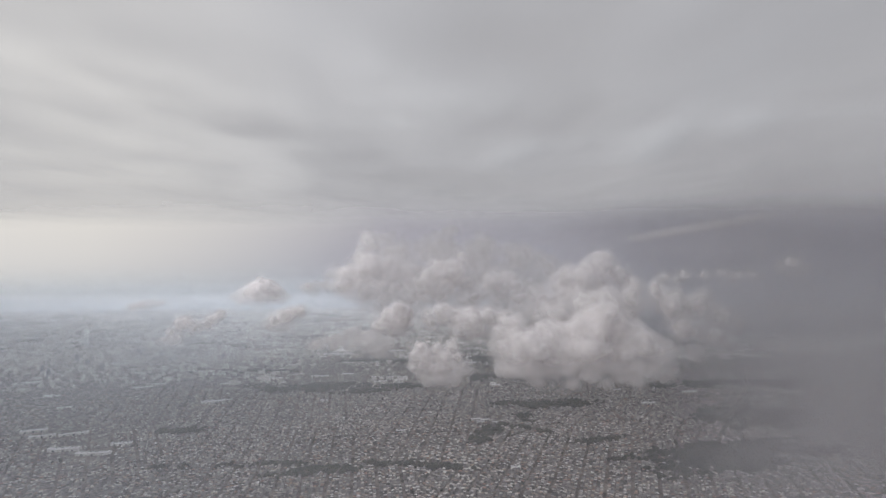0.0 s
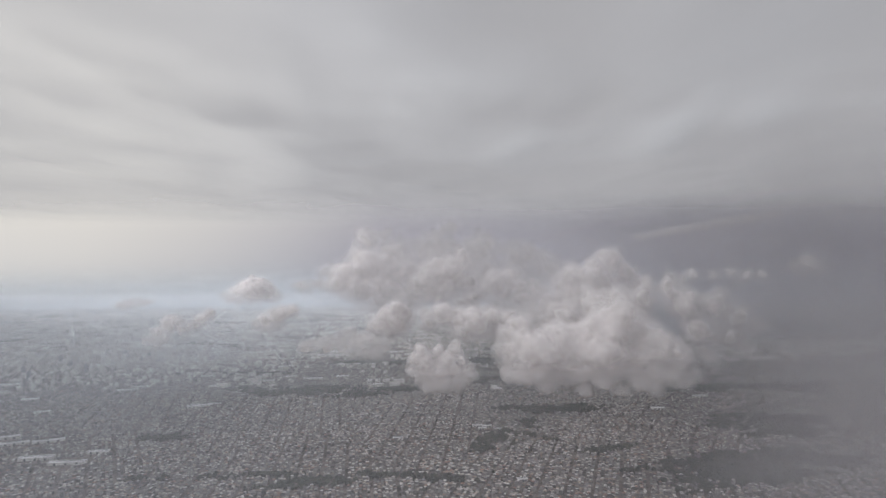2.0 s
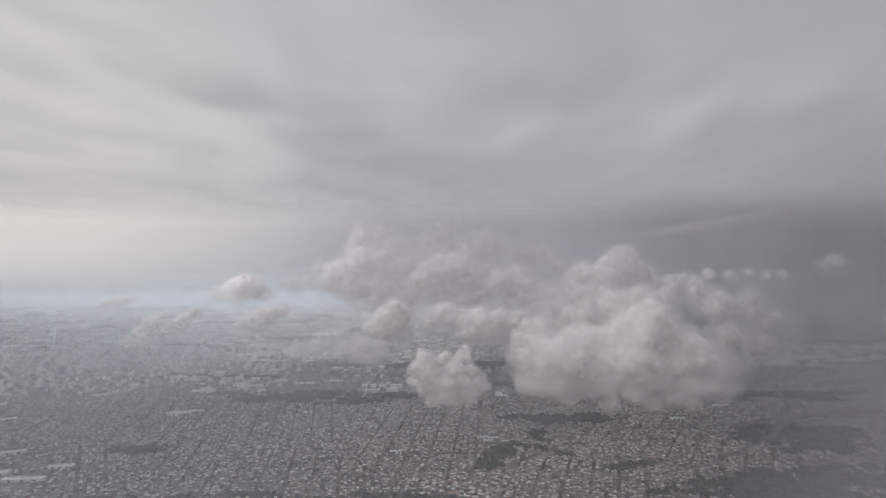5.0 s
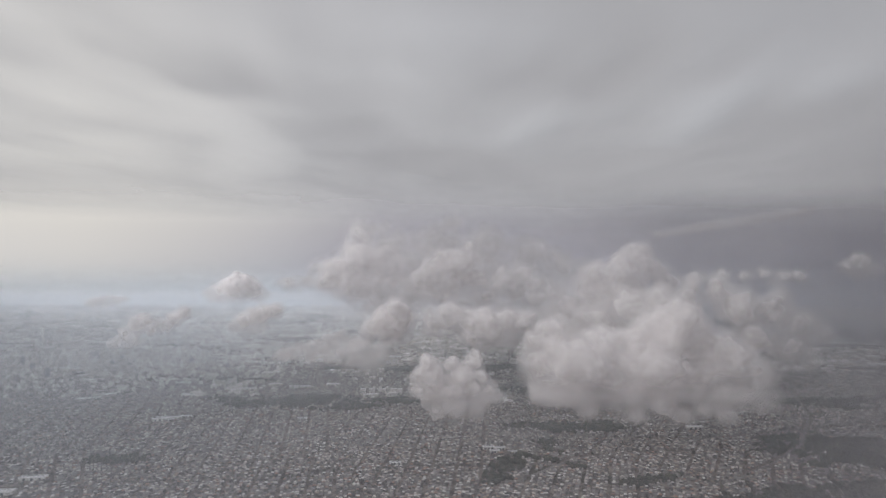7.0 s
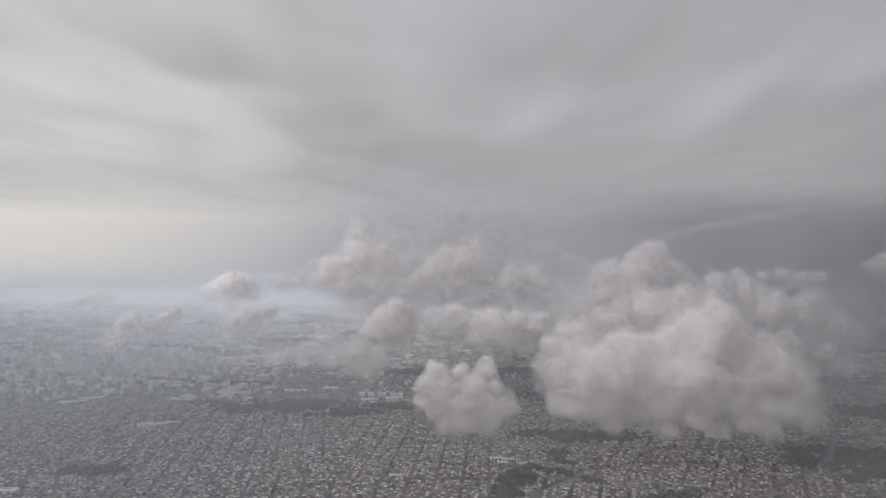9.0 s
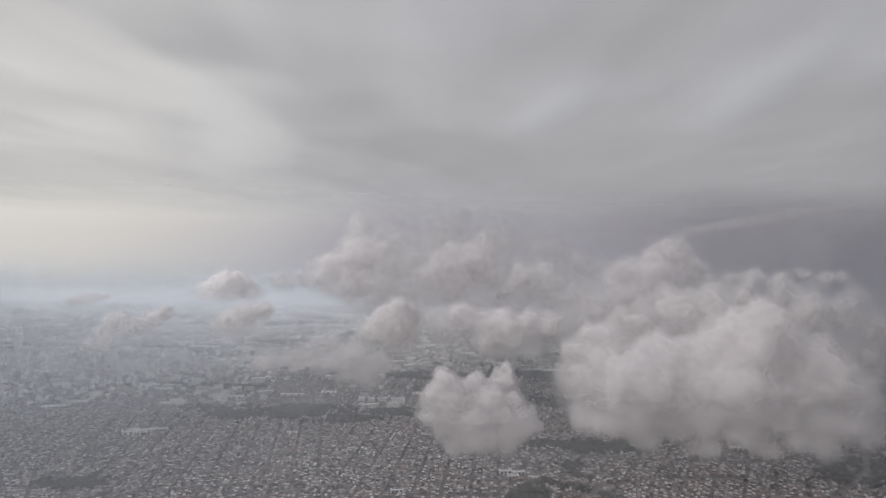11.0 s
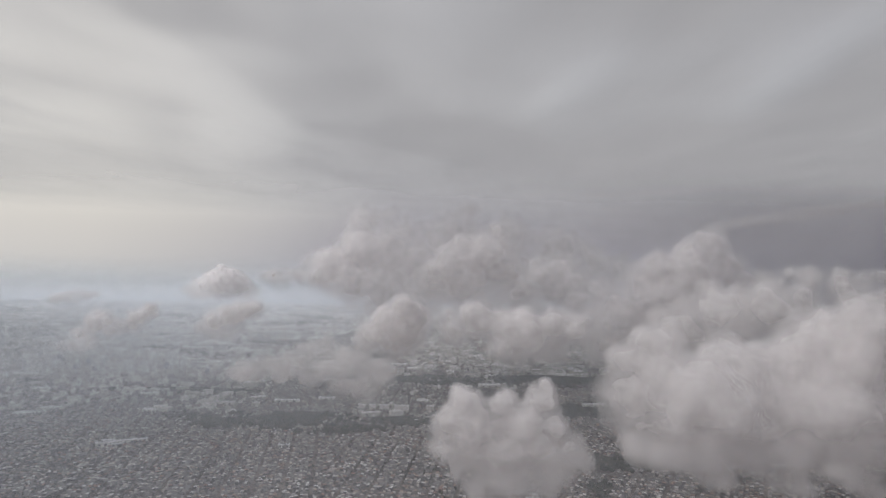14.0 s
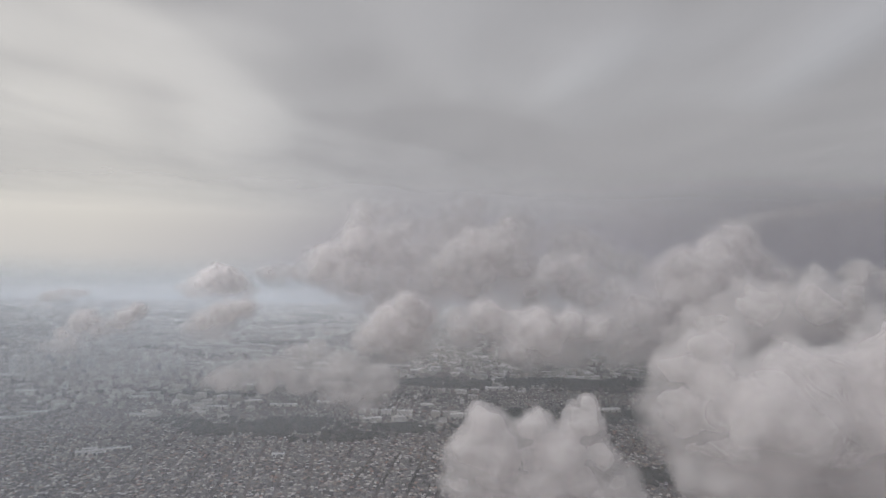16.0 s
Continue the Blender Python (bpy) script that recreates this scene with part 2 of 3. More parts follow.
def cumulus(lobes, h, label, seed, skins=FULL, rough=1.0, slim=0.0):
    """A heap cloud: lobes merged, billowed by noise, with a dense heart and thinner and thinner skins round it."""
    lobes = np.array(lobes, float)
    mean = float(np.median(lobes[:, 3]))
    low = (lobes[:, :3] - lobes[:, 3:] - 0.6 * mean).min(0)
    high = (lobes[:, :3] + lobes[:, 3:] + 0.6 * mean).max(0)
    size = np.ceil((high - low) / h).astype(int) + 1
    p = low + h * np.stack(np.meshgrid(*[np.arange(k) for k in size], indexing="ij"), -1)
    warp = np.stack([grain3(p, mean * 0.9, seed + k) - 0.5 for k in range(3)], -1) * mean * 0.7
    warp += np.stack([grain3(p, mean * 0.4, seed + 5 + k) - 0.5 for k in range(3)], -1) * mean * 0.4
    # the foot of a heap cloud is torn, flat and thin, its top is firm
    rise = np.clip((p[..., 2] - lobes[:, 2].min()) / (np.ptp(lobes[:, 2]) + 0.6 * mean), 0, 1)
    wide = 0.35 + 0.65 * rise if skins is FULL else np.full_like(rise, 0.45 if skins in (HEM, TORN) else 0.8)
    spread = np.stack([wide, wide, np.ones_like(wide)], -1)
    rise = np.ones_like(rise) if skins in (HEM, TORN) else rise
    total = np.zeros(size)
    for x, y, z, r in lobes:
        d = np.sqrt(((p + warp - (x, y, z)) ** 2 * spread).sum(-1))
        total += np.exp(np.clip(7 * (r - d) / mean, -40, 40))
    field = np.log(total + 1e-12) / 7
    if skins in (HEM, TORN):
        bill, fine, tiny = (0.16 + grain3(p, max(mean * k, 1.6 * h), seed + o) for k, o in ((0.8, 9), (0.4, 12), (0.2, 15)))
    else:
        bill, fine, tiny = heads(p, mean * 1.15, seed + 9), heads(p, mean * 0.52, seed + 12), heads(p, max(mean * 0.25, 2.0 * h), seed + 15)
    drawn = p * (0.6, 0.6, 1.2)
    torn = (1 - rise) ** 2 * 0.8 * (0.5 * grain3(drawn, mean * 1.1, seed + 18) + 0.3 * grain3(drawn, mean * 0.5, seed + 19) + 0.2 * grain3(drawn, mean * 0.22, seed + 20) - 0.62)
    field = field - slim - 0.02 + torn + rough * (0.36 * (bill - 0.66) + 0.22 * (fine - 0.66) + 0.09 * (tiny - 0.66)) * (0.15 + 0.85 * rise)
    field = field * (0.5 + 0.5 * rise)
    field[[0, -1]] = field[:, [0, -1]] = field[:, :, [0, -1]] = -9
    verts, quads, slots, base = [], [], [], 0
    for level, slot in skins:
        v, q = skin(field, level, low, h)
        verts.append(v)
        quads.append(q + base)
        slots.append(np.full(len(q), slot))
        base += len(v)
    quads = np.concatenate(quads)
    me = mesh_of("cumulus_cloud", np.concatenate(verts), quads.ravel(), np.full(len(quads), 4), [CORE, INNER, MIDDLE, OUTER], np.concatenate(slots), True)
    return tagged(new("cumulus_cloud", me), label, "cloud", "heap clouds over the city")


LOBES = {
    "white": [(-805, 2481, 260, 47), (-761, 2475, 281, 45), (-731, 2491, 256, 39), (-847, 2482, 247, 34), (-697, 2484, 244, 24), (-888, 2494, 238, 19)],
    "lower": [(-452, 1656, 229, 31), (-418, 1648, 243, 23), (-482, 1648, 217, 26), (-499, 1634, 205, 17), (-399, 1641, 249, 16), (-458, 1635, 202, 18)],
    "far": [(-1258, 2449, 217, 17), (-1289, 2450, 213, 13), (-1321, 2452, 208, 11), (-1234, 2462, 221, 13), (-1198, 2459, 223, 8)],
    "wisp": [(-863, 1909, 185, 25), (-897, 1907, 162, 20), (-824, 1893, 194, 20), (-870, 1895, 145, 20), (-760, 1904, 201, 23), (-735, 1905, 214, 19), (-780, 1908, 181, 19), (-918, 1908, 134, 17), (-812, 1891, 170, 19), (-844, 1902, 209, 14), (-894, 1903, 128, 16), (-933, 1900, 129, 12), (-798, 1894, 188, 16)],
    "mid": [(-111, 1309, 252, 29), (-95, 1298, 270, 24), (-137, 1322, 241, 23), (-100, 1319, 232, 20), (-123, 1311, 223, 17), (-80, 1307, 264, 12), (-146, 1316, 224, 12)],
    "cluster": [(-32, 1362, 240, 21), (-1, 1373, 257, 27), (36, 1373, 246, 31), (71, 1360, 245, 35), (106, 1357, 253, 27), (138, 1363, 243, 27), (81, 1359, 218, 25), (40, 1352, 218, 21), (155, 1356, 259, 17), (113, 1367, 218, 18), (-38, 1352, 260, 14)],
    "tall": [(-46, 1541, 326, 34), (-10, 1566, 346, 39), (29, 1550, 357, 37), (54, 1561, 326, 29), (-68, 1559, 301, 21), (-22, 1554, 301, 32), (45, 1572, 387, 21), (12, 1550, 310, 27), (76, 1558, 292, 22)],
    "shoulder": [(146, 1674, 320, 30), (182, 1690, 329, 30), (210, 1678, 307, 24), (124, 1681, 297, 22), (176, 1693, 293, 27), (221, 1679, 273, 27), (263, 1687, 287, 24)],
    "bank": [(-302, 1921, 332, 44), (-234, 1876, 364, 50), (-172, 1874, 355, 50), (-112, 1886, 340, 44), (-339, 1909, 309, 30), (-249, 1906, 297, 44), (-170, 1886, 290, 44), (-444, 1896, 304, 22), (-73, 1884, 299, 40), (-391, 1899, 301, 22), (-111, 1879, 260, 37), (-205, 1908, 250, 34)],
    "grey": [(-408, 2273, 332, 49), (-171, 2291, 410, 76), (-16, 2272, 420, 80), (140, 2294, 403, 80), (-269, 2221, 445, 49), (286, 2232, 383, 72), (411, 2286, 356, 65), (22, 2263, 484, 38), (-225, 2247, 477, 32), (488, 2280, 337, 57), (176, 2262, 316, 84), (332, 2279, 297, 76), (-317, 2236, 389, 57), (-53, 2219, 316, 84), (-205, 2245, 295, 76), (78, 2220, 223, 68), (212, 2241, 213, 65), (-361, 2279, 293, 53)],
    "puff": [(-12, 910, 245, 10), (-36, 905, 246, 11), (-45, 906, 234, 11), (-30, 907, 233, 14), (-15, 916, 229, 10), (1, 910, 233, 14), (13, 909, 247, 11), (22, 907, 231, 10), (-27, 920, 217, 14), (-7, 911, 217, 12), (11, 908, 219, 11), (-49, 907, 217, 9), (-38, 908, 254, 7), (14, 909, 255, 7), (27, 915, 215, 7), (-15, 908, 211, 9), (32, 908, 221, 8), (36, 912, 212, 7)],
    "bridge": [(261, 1279, 257, 36), (320, 1312, 277, 36), (365, 1275, 283, 33), (226, 1291, 236, 27), (418, 1298, 292, 23), (330, 1286, 239, 35), (411, 1306, 252, 27)],
    "streak": [(750 + 14 * k, 2300 + 4 * (k * 7 % 3), 468 + 2.15 * k, 8 + 6 * math.sin(math.pi * k / 41)) for k in range(42)],
    "hem": [(98, 980, 201, 11), (118, 970, 197, 12), (144, 968, 197, 13), (177, 982, 194, 13), (205, 976, 198, 14), (237, 983, 198, 14), (262, 973, 199, 14), (296, 982, 196, 14), (320, 977, 194, 13), (347, 979, 189, 12), (373, 978, 183, 9), (188, 975, 185, 9), (245, 970, 185, 10), (297, 972, 184, 10), (157, 979, 178, 10), (216, 980, 173, 10), (275, 980, 171, 10), (324, 973, 173, 10)],
    "tail": [(-34, 909, 207, 9), (-15, 910, 200, 10), (3, 909, 201, 10), (21, 910, 204, 9), (34, 907, 209, 8), (-7, 908, 193, 7), (14, 909, 193, 7), (-27, 905, 196, 6)],
    "front": [(107, 1012, 228, 23), (118, 1013, 253, 24), (144, 983, 237, 34), (189, 1018, 247, 32), (224, 1020, 238, 37), (261, 1007, 266, 37), (279, 987, 290, 24), (309, 1014, 264, 28), (245, 986, 227, 31), (307, 1017, 222, 31), (340, 1005, 219, 23), (365, 991, 206, 16), (390, 996, 190, 10), (191, 1004, 211, 22), (136, 1002, 207, 20), (107, 1004, 207, 14), (324, 1010, 240, 20), (115, 995, 275, 15), (335, 1000, 245, 26), (365, 998, 225, 20)],
    "crown": [(379, 1583, 315, 62), (437, 1642, 355, 44), (449, 1604, 374, 28), (490, 1636, 340, 36), (333, 1600, 301, 44), (305, 1638, 253, 49), (410, 1642, 244, 64), (526, 1634, 304, 31), (497, 1623, 259, 46), (331, 1640, 218, 44), (246, 1609, 240, 31), (276, 1628, 199, 38)],
    "skirt": [(503, 1283, 280, 35), (574, 1305, 275, 33), (620, 1300, 254, 31), (653, 1289, 236, 23), (478, 1291, 307, 25), (576, 1279, 303, 19), (523, 1270, 231, 36), (605, 1294, 209, 33), (429, 1290, 321, 17), (503, 1303, 180, 29), (565, 1293, 172, 25), (636, 1282, 194, 19)],
    "low": [(-202, 1138, 231, 11), (-179, 1144, 242, 12), (-161, 1140, 225, 13), (-135, 1131, 219, 15), (-118, 1146, 221, 14), (-224, 1144, 226, 10), (-242, 1136, 224, 9), (-130, 1141, 204, 11), (-146, 1138, 236, 11), (-187, 1144, 219, 11), (-171, 1138, 249, 7), (-260, 1138, 220, 7), (-215, 1140, 218, 8), (-153, 1145, 206, 9)],
    "right": [(985, 1679, 350, 22), (1019, 1678, 367, 26), (1060, 1693, 347, 21), (1028, 1699, 339, 19)],
    "row": [(763, 2000, 320, 26), (834, 1998, 327, 23), (912, 2009, 322, 20), (968, 2006, 335, 19), (1012, 1988, 324, 23), (1075, 2010, 325, 21), (802, 1993, 309, 20), (989, 1996, 305, 17), (805, 2012, 266, 29), (740, 1998, 287, 23), (875, 2007, 253, 20)],
}
cumulus(LOBES["front"], 3.4, "large billowing grey-white cloud bank hanging over the suburb", 1)
cumulus(LOBES["crown"], 4.6, "tall grey-white cloud tower rising behind the large bank", 2)
cumulus(LOBES["skirt"], 6.0, "ragged dim grey cloud flank trailing into the murk", 3, SOFT, rough=1.0, slim=0.0)
cumulus(LOBES["bridge"], 5.5, "soft grey cloud filling the gap behind the bank", 20, SOFT, rough=1.0, slim=-0.12)
cumulus(LOBES["puff"], 1.7, "single ragged pale grey cloud puff floating low", 4, slim=0.10, rough=1.0)
cumulus(LOBES["cluster"], 3.8, "cluster of small lumpy grey clouds", 5, slim=0.14, rough=1.15)
cumulus(LOBES["mid"], 3.0, "round-topped pale cloud with a tapering base", 6)
cumulus(LOBES["tall"], 4.6, "upright hazy grey cloud column", 7)
cumulus(LOBES["shoulder"], 4.6, "soft low grey cloud behind the cluster", 8, rough=1.0)
cumulus(LOBES["bank"], 6.0, "long soft bank of pale lumpy cloud", 9)
cumulus(LOBES["grey"], 11.0, "wide dim grey cloud mass merging into the overcast", 10, SOFT)
cumulus(LOBES["white"], 5.5, "bright white flat-based cloud against blue haze", 11)
cumulus(LOBES["lower"], 5.0, "pale grey slanting cloud below the white one", 12, SOFT)
cumulus(LOBES["far"], 4.0, "tiny thin white cloud far off in the haze", 13, HEM, rough=0.6, slim=-0.25)
cumulus(LOBES["wisp"], 4.5, "torn wisps of pale cloud over the towers", 14, SOFT, rough=1.25)
cumulus(LOBES["low"], 3.2, "thin low wisps of cloud over the woods", 15, TORN, rough=1.9)
cumulus(LOBES["right"], 6.0, "small pale cloud alone against the dark murk", 16, SOFT)
cumulus(LOBES["streak"], 5.0, "long thin pale streak of cloud under the dark overcast", 18, HEM, rough=0.7, slim=-0.25)
cumulus(LOBES["hem"], 4.0, "torn misty hem under the large cloud bank", 19, HEM, rough=1.5)
cumulus(LOBES["tail"], 3.0, "thin torn mist trailing below the puff", 21, HEM, rough=1.6)
cumulus(LOBES["row"], 6.0, "row of dim small clouds under the dark overcast", 17, SOFT, rough=1.2)


def make_deck():
    """The overcast: a wide sheet of layer cloud high over the city, thick and thin in long bands."""
    step = 30.0
    xs, ys = np.arange(-4600, 4601, step), np.arange(-1500, 4901, step)
    gx, gy = np.meshgrid(xs, ys, indexing="ij")
    flat = np.stack([gx, gy, 0 * gx], -1)
    z = 700 + 30 * (grain3(flat * (1, 0.5, 1), 420, 31) - 0.5) + 10 * (grain3(flat * (1, 0.6, 1), 170, 32) - 0.5)
    turn = radians(8)
    across, along = gx * math.cos(turn) - gy * math.sin(turn), gx * math.sin(turn) + gy * math.cos(turn)
    bend = 90 * (grain3(flat, 330, 36) - 0.5)
    band = np.stack([across + bend, along * 0.5, 0 * gx], -1)
    lump = np.stack([across, along * 0.5, 0 * gx], -1)
    thick = 0.68 + 0.34 * (grain3(lump, 300, 33) - 0.5) + 0.36 * (grain3(band, 120, 34) - 0.5) + 0.18 * (grain3(band, 58, 35) - 0.5)
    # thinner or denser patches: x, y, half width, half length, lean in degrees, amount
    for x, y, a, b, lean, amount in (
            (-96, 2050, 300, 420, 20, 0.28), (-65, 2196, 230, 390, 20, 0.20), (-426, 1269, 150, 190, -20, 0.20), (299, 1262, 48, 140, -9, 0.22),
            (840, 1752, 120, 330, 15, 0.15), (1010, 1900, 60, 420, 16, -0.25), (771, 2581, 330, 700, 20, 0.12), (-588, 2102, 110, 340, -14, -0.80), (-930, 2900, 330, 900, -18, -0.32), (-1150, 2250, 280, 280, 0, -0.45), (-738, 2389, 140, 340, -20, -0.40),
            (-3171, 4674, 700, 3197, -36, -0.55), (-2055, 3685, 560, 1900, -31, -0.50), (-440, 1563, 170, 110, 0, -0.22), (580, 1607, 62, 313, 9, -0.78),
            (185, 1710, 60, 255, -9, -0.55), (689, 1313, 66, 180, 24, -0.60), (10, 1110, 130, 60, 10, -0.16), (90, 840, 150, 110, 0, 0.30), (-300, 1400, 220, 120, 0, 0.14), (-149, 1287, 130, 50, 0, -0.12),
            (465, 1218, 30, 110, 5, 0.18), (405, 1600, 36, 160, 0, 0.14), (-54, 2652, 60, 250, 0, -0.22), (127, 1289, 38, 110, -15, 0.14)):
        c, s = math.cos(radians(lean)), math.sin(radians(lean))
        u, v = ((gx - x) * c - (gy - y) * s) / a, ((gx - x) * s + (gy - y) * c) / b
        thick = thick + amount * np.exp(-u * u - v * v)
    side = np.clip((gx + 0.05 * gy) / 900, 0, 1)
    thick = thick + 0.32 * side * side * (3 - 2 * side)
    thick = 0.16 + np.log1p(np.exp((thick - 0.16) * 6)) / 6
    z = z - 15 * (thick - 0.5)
    nx, ny = gx.shape
    k = np.arange(nx * ny).reshape(nx, ny)
    quads = np.stack([k[:-1, :-1], k[1:, :-1], k[1:, 1:], k[:-1, 1:]], -1).reshape(-1, 4)

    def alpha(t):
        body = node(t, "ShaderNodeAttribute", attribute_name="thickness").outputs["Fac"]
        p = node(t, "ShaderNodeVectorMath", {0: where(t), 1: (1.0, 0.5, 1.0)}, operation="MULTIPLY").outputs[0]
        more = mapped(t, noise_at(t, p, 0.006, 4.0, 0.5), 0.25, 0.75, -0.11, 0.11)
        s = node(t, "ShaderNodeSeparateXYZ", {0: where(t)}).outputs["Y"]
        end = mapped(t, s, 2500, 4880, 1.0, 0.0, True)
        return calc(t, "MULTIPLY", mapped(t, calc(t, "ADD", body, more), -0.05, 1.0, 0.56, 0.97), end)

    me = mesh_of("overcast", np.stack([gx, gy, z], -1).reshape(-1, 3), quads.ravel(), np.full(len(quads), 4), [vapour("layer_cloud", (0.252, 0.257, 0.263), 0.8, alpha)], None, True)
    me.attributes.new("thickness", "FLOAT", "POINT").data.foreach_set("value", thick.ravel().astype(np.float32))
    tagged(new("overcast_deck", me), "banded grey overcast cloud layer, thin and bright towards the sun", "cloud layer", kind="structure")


make_deck()


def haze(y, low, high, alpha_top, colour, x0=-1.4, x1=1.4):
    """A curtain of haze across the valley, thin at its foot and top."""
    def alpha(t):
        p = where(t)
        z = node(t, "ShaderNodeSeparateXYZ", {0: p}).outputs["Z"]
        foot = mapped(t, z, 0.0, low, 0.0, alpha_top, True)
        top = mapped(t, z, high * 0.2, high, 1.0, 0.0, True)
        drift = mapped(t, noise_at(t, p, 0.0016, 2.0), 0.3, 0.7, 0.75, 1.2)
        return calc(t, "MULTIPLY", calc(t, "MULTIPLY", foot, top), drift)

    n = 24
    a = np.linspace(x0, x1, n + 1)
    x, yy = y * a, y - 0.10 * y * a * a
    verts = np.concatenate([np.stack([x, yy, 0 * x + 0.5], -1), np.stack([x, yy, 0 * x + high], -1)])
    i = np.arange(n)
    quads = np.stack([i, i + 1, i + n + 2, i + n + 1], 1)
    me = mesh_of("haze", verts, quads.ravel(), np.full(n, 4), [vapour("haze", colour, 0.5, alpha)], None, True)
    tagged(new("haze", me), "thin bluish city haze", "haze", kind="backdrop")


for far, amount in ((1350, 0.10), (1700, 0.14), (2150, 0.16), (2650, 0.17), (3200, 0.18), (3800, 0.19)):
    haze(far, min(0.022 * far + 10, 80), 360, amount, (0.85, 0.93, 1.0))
# where the overcast thins out, its shade is put into the haze colour
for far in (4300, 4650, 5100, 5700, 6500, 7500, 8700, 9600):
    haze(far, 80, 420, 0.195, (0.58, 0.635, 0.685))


def rain(y0, slope, x0, x1, x2, amount, low, high, colour, foot0=0.0, foot1=25.0, label="dim grey veil of rain under dark cloud", name="rain_veil"):
    """A veil of falling rain or mist, thin towards its near side, its foot and its top."""
    def alpha(t):
        p = where(t)
        s = node(t, "ShaderNodeSeparateXYZ", {0: p}).outputs
        side = mapped(t, s["X"], x0, x1, 0.0, amount, True)
        top = mapped(t, s["Z"], low, high, 1.0, 0.0, True)
        foot = mapped(t, s["Z"], foot0, foot1, 0.0, 1.0, True)
        drift = mapped(t, noise_at(t, p, 0.006, 4.0), 0.3, 0.7, 0.8, 1.15)
        return calc(t, "MULTIPLY", calc(t, "MULTIPLY", calc(t, "MULTIPLY", side, top), foot), drift)

    n = 20
    x = np.linspace(x0 - 5, x2, n + 1)
    y = y0 + slope * (x - x0)
    verts = np.concatenate([np.stack([x, y, 0 * x + 0.5], -1), np.stack([x, y, 0 * x + high], -1)])
    i = np.arange(n)
    quads = np.stack([i, i + 1, i + n + 2, i + n + 1], 1)
    me = mesh_of("rain_veil", verts, quads.ravel(), np.full(n, 4), [vapour("rain", colour, 0.5, alpha)], None, True)
    tagged(new(name, me), label, "mist", kind="backdrop")


for k in range(4):
    rain(860 + 55 * k, 0.12, 230 + 25 * k, 560 + 30 * k, 2300, 0.17, 330, 640, (0.52, 0.52, 0.55))
for k in range(3):
    rain(560 + 60 * k, 0.10, 200 + 20 * k, 430 + 20 * k, 1500, 0.18, 300, 560, (0.80, 0.80, 0.83))
# gloom of the sky at this side is put into the veils' dark colour
for k in range(5):
    rain(2600 + 110 * k, 0.05, 300, 1250, 3400, 0.205, 480, 760, (0.31, 0.31, 0.38))
for k in range(3):
    rain(1400 + 200 * k, 0.0, -420, -60, 900, 0.19, 400, 540, (0.93, 0.93, 0.96), 190.0, 300.0, "thin pale mist between the heap clouds", "mist_veil")


def smog(z, west, east, least, most, colour, label):
    """A thin flat sheet of smog over the city, denser towards the west."""
    def alpha(t):
        p = where(t)
        x = node(t, "ShaderNodeSeparateXYZ", {0: p}).outputs["X"]
        return calc(t, "MULTIPLY", mapped(t, x, east, west, least, most, True), mapped(t, noise_at(t, p, 0.0015, 3.0), 0.3, 0.7, 0.78, 1.2))

    me = mesh_of("smog", [(-9000, -1500, z), (9000, -1500, z), (9000, 11000, z), (-9000, 11000, z)], [0, 1, 2, 3], [4], [vapour("smog", colour, 0.5, alpha)])
    tagged(new("smog_layer", me), label, "haze", kind="backdrop")


# veil sheets added to lift the ground's darks, the lower two brightening the west
smog(130, -900.0, 200.0, 0.18, 0.19, (0.90, 0.90, 0.96), "thin flat layer of grey-violet smog")
smog(95, -900.0, 200.0, 0.03, 0.19, (0.82, 0.92, 1.0), "thin bluish smog sheet added to brighten the western quarters")
smog(60, -800.0, 100.0, 0.0, 0.15, (0.82, 0.92, 1.0), "faint low blue smog sheet added to brighten the western roofs")

# ---------------------------------------------------------------- ground
me = mesh_of("ground", [(-30000, -8000, 0), (30000, -8000, 0), (30000, 60000, 0), (-30000, 60000, 0)], [0, 1, 2, 3], [4], [GROUND])
tagged(new("ground", me), "brown-grey city ground with streets, yards and scrub", "ground", kind="structure")

# woods and green hollows: x, y, half width, half length, lean in degrees
WOODS = [
    (-370, 1765, 235, 75, -4), (-130, 1790, 90, 40, 0), (265, 1545, 150, 42, 0), (95, 1290, 26, 70, -20), (170, 1330, 70, 16, -35),
    (750, 1390, 130, 90, 10), (560, 1120, 210, 75, 15), (-420, 1095, 150, 24, 0), (-60, 1085, 120, 16, -10), (-230, 1060, 90, 22, 10),
    (330, 1230, 60, 18, 20), (420, 1050, 90, 40, 10), (900, 1750, 260, 60, 5), (300, 1900, 260, 50, 0), (-600, 1330, 60, 24, 0),
    (250, 2250, 420, 90, 3), (-700, 2050, 180, 30, 0), (600, 2050, 240, 60, 8), (200, 1420, 30, 60, -30), (-250, 2250, 160, 36, 0),
]


def in_woods(x, y):
    out = np.zeros(len(x), bool)
    for cx, cy, a, b, lean in WOODS:
        c, s = math.cos(radians(lean)), math.sin(radians(lean))
        u, v = (x - cx) * c + (y - cy) * s, -(x - cx) * s + (y - cy) * c
        p = np.stack([x, y, 0 * x], -1)
        ragged = 2.6 * grain3(p * (0.6, 1, 1), 36, 41) + 1.3 * grain3(p, 11, 43) - 1.05
        out |= (u / a) ** 2 + (v / b) ** 2 < ragged
    return out


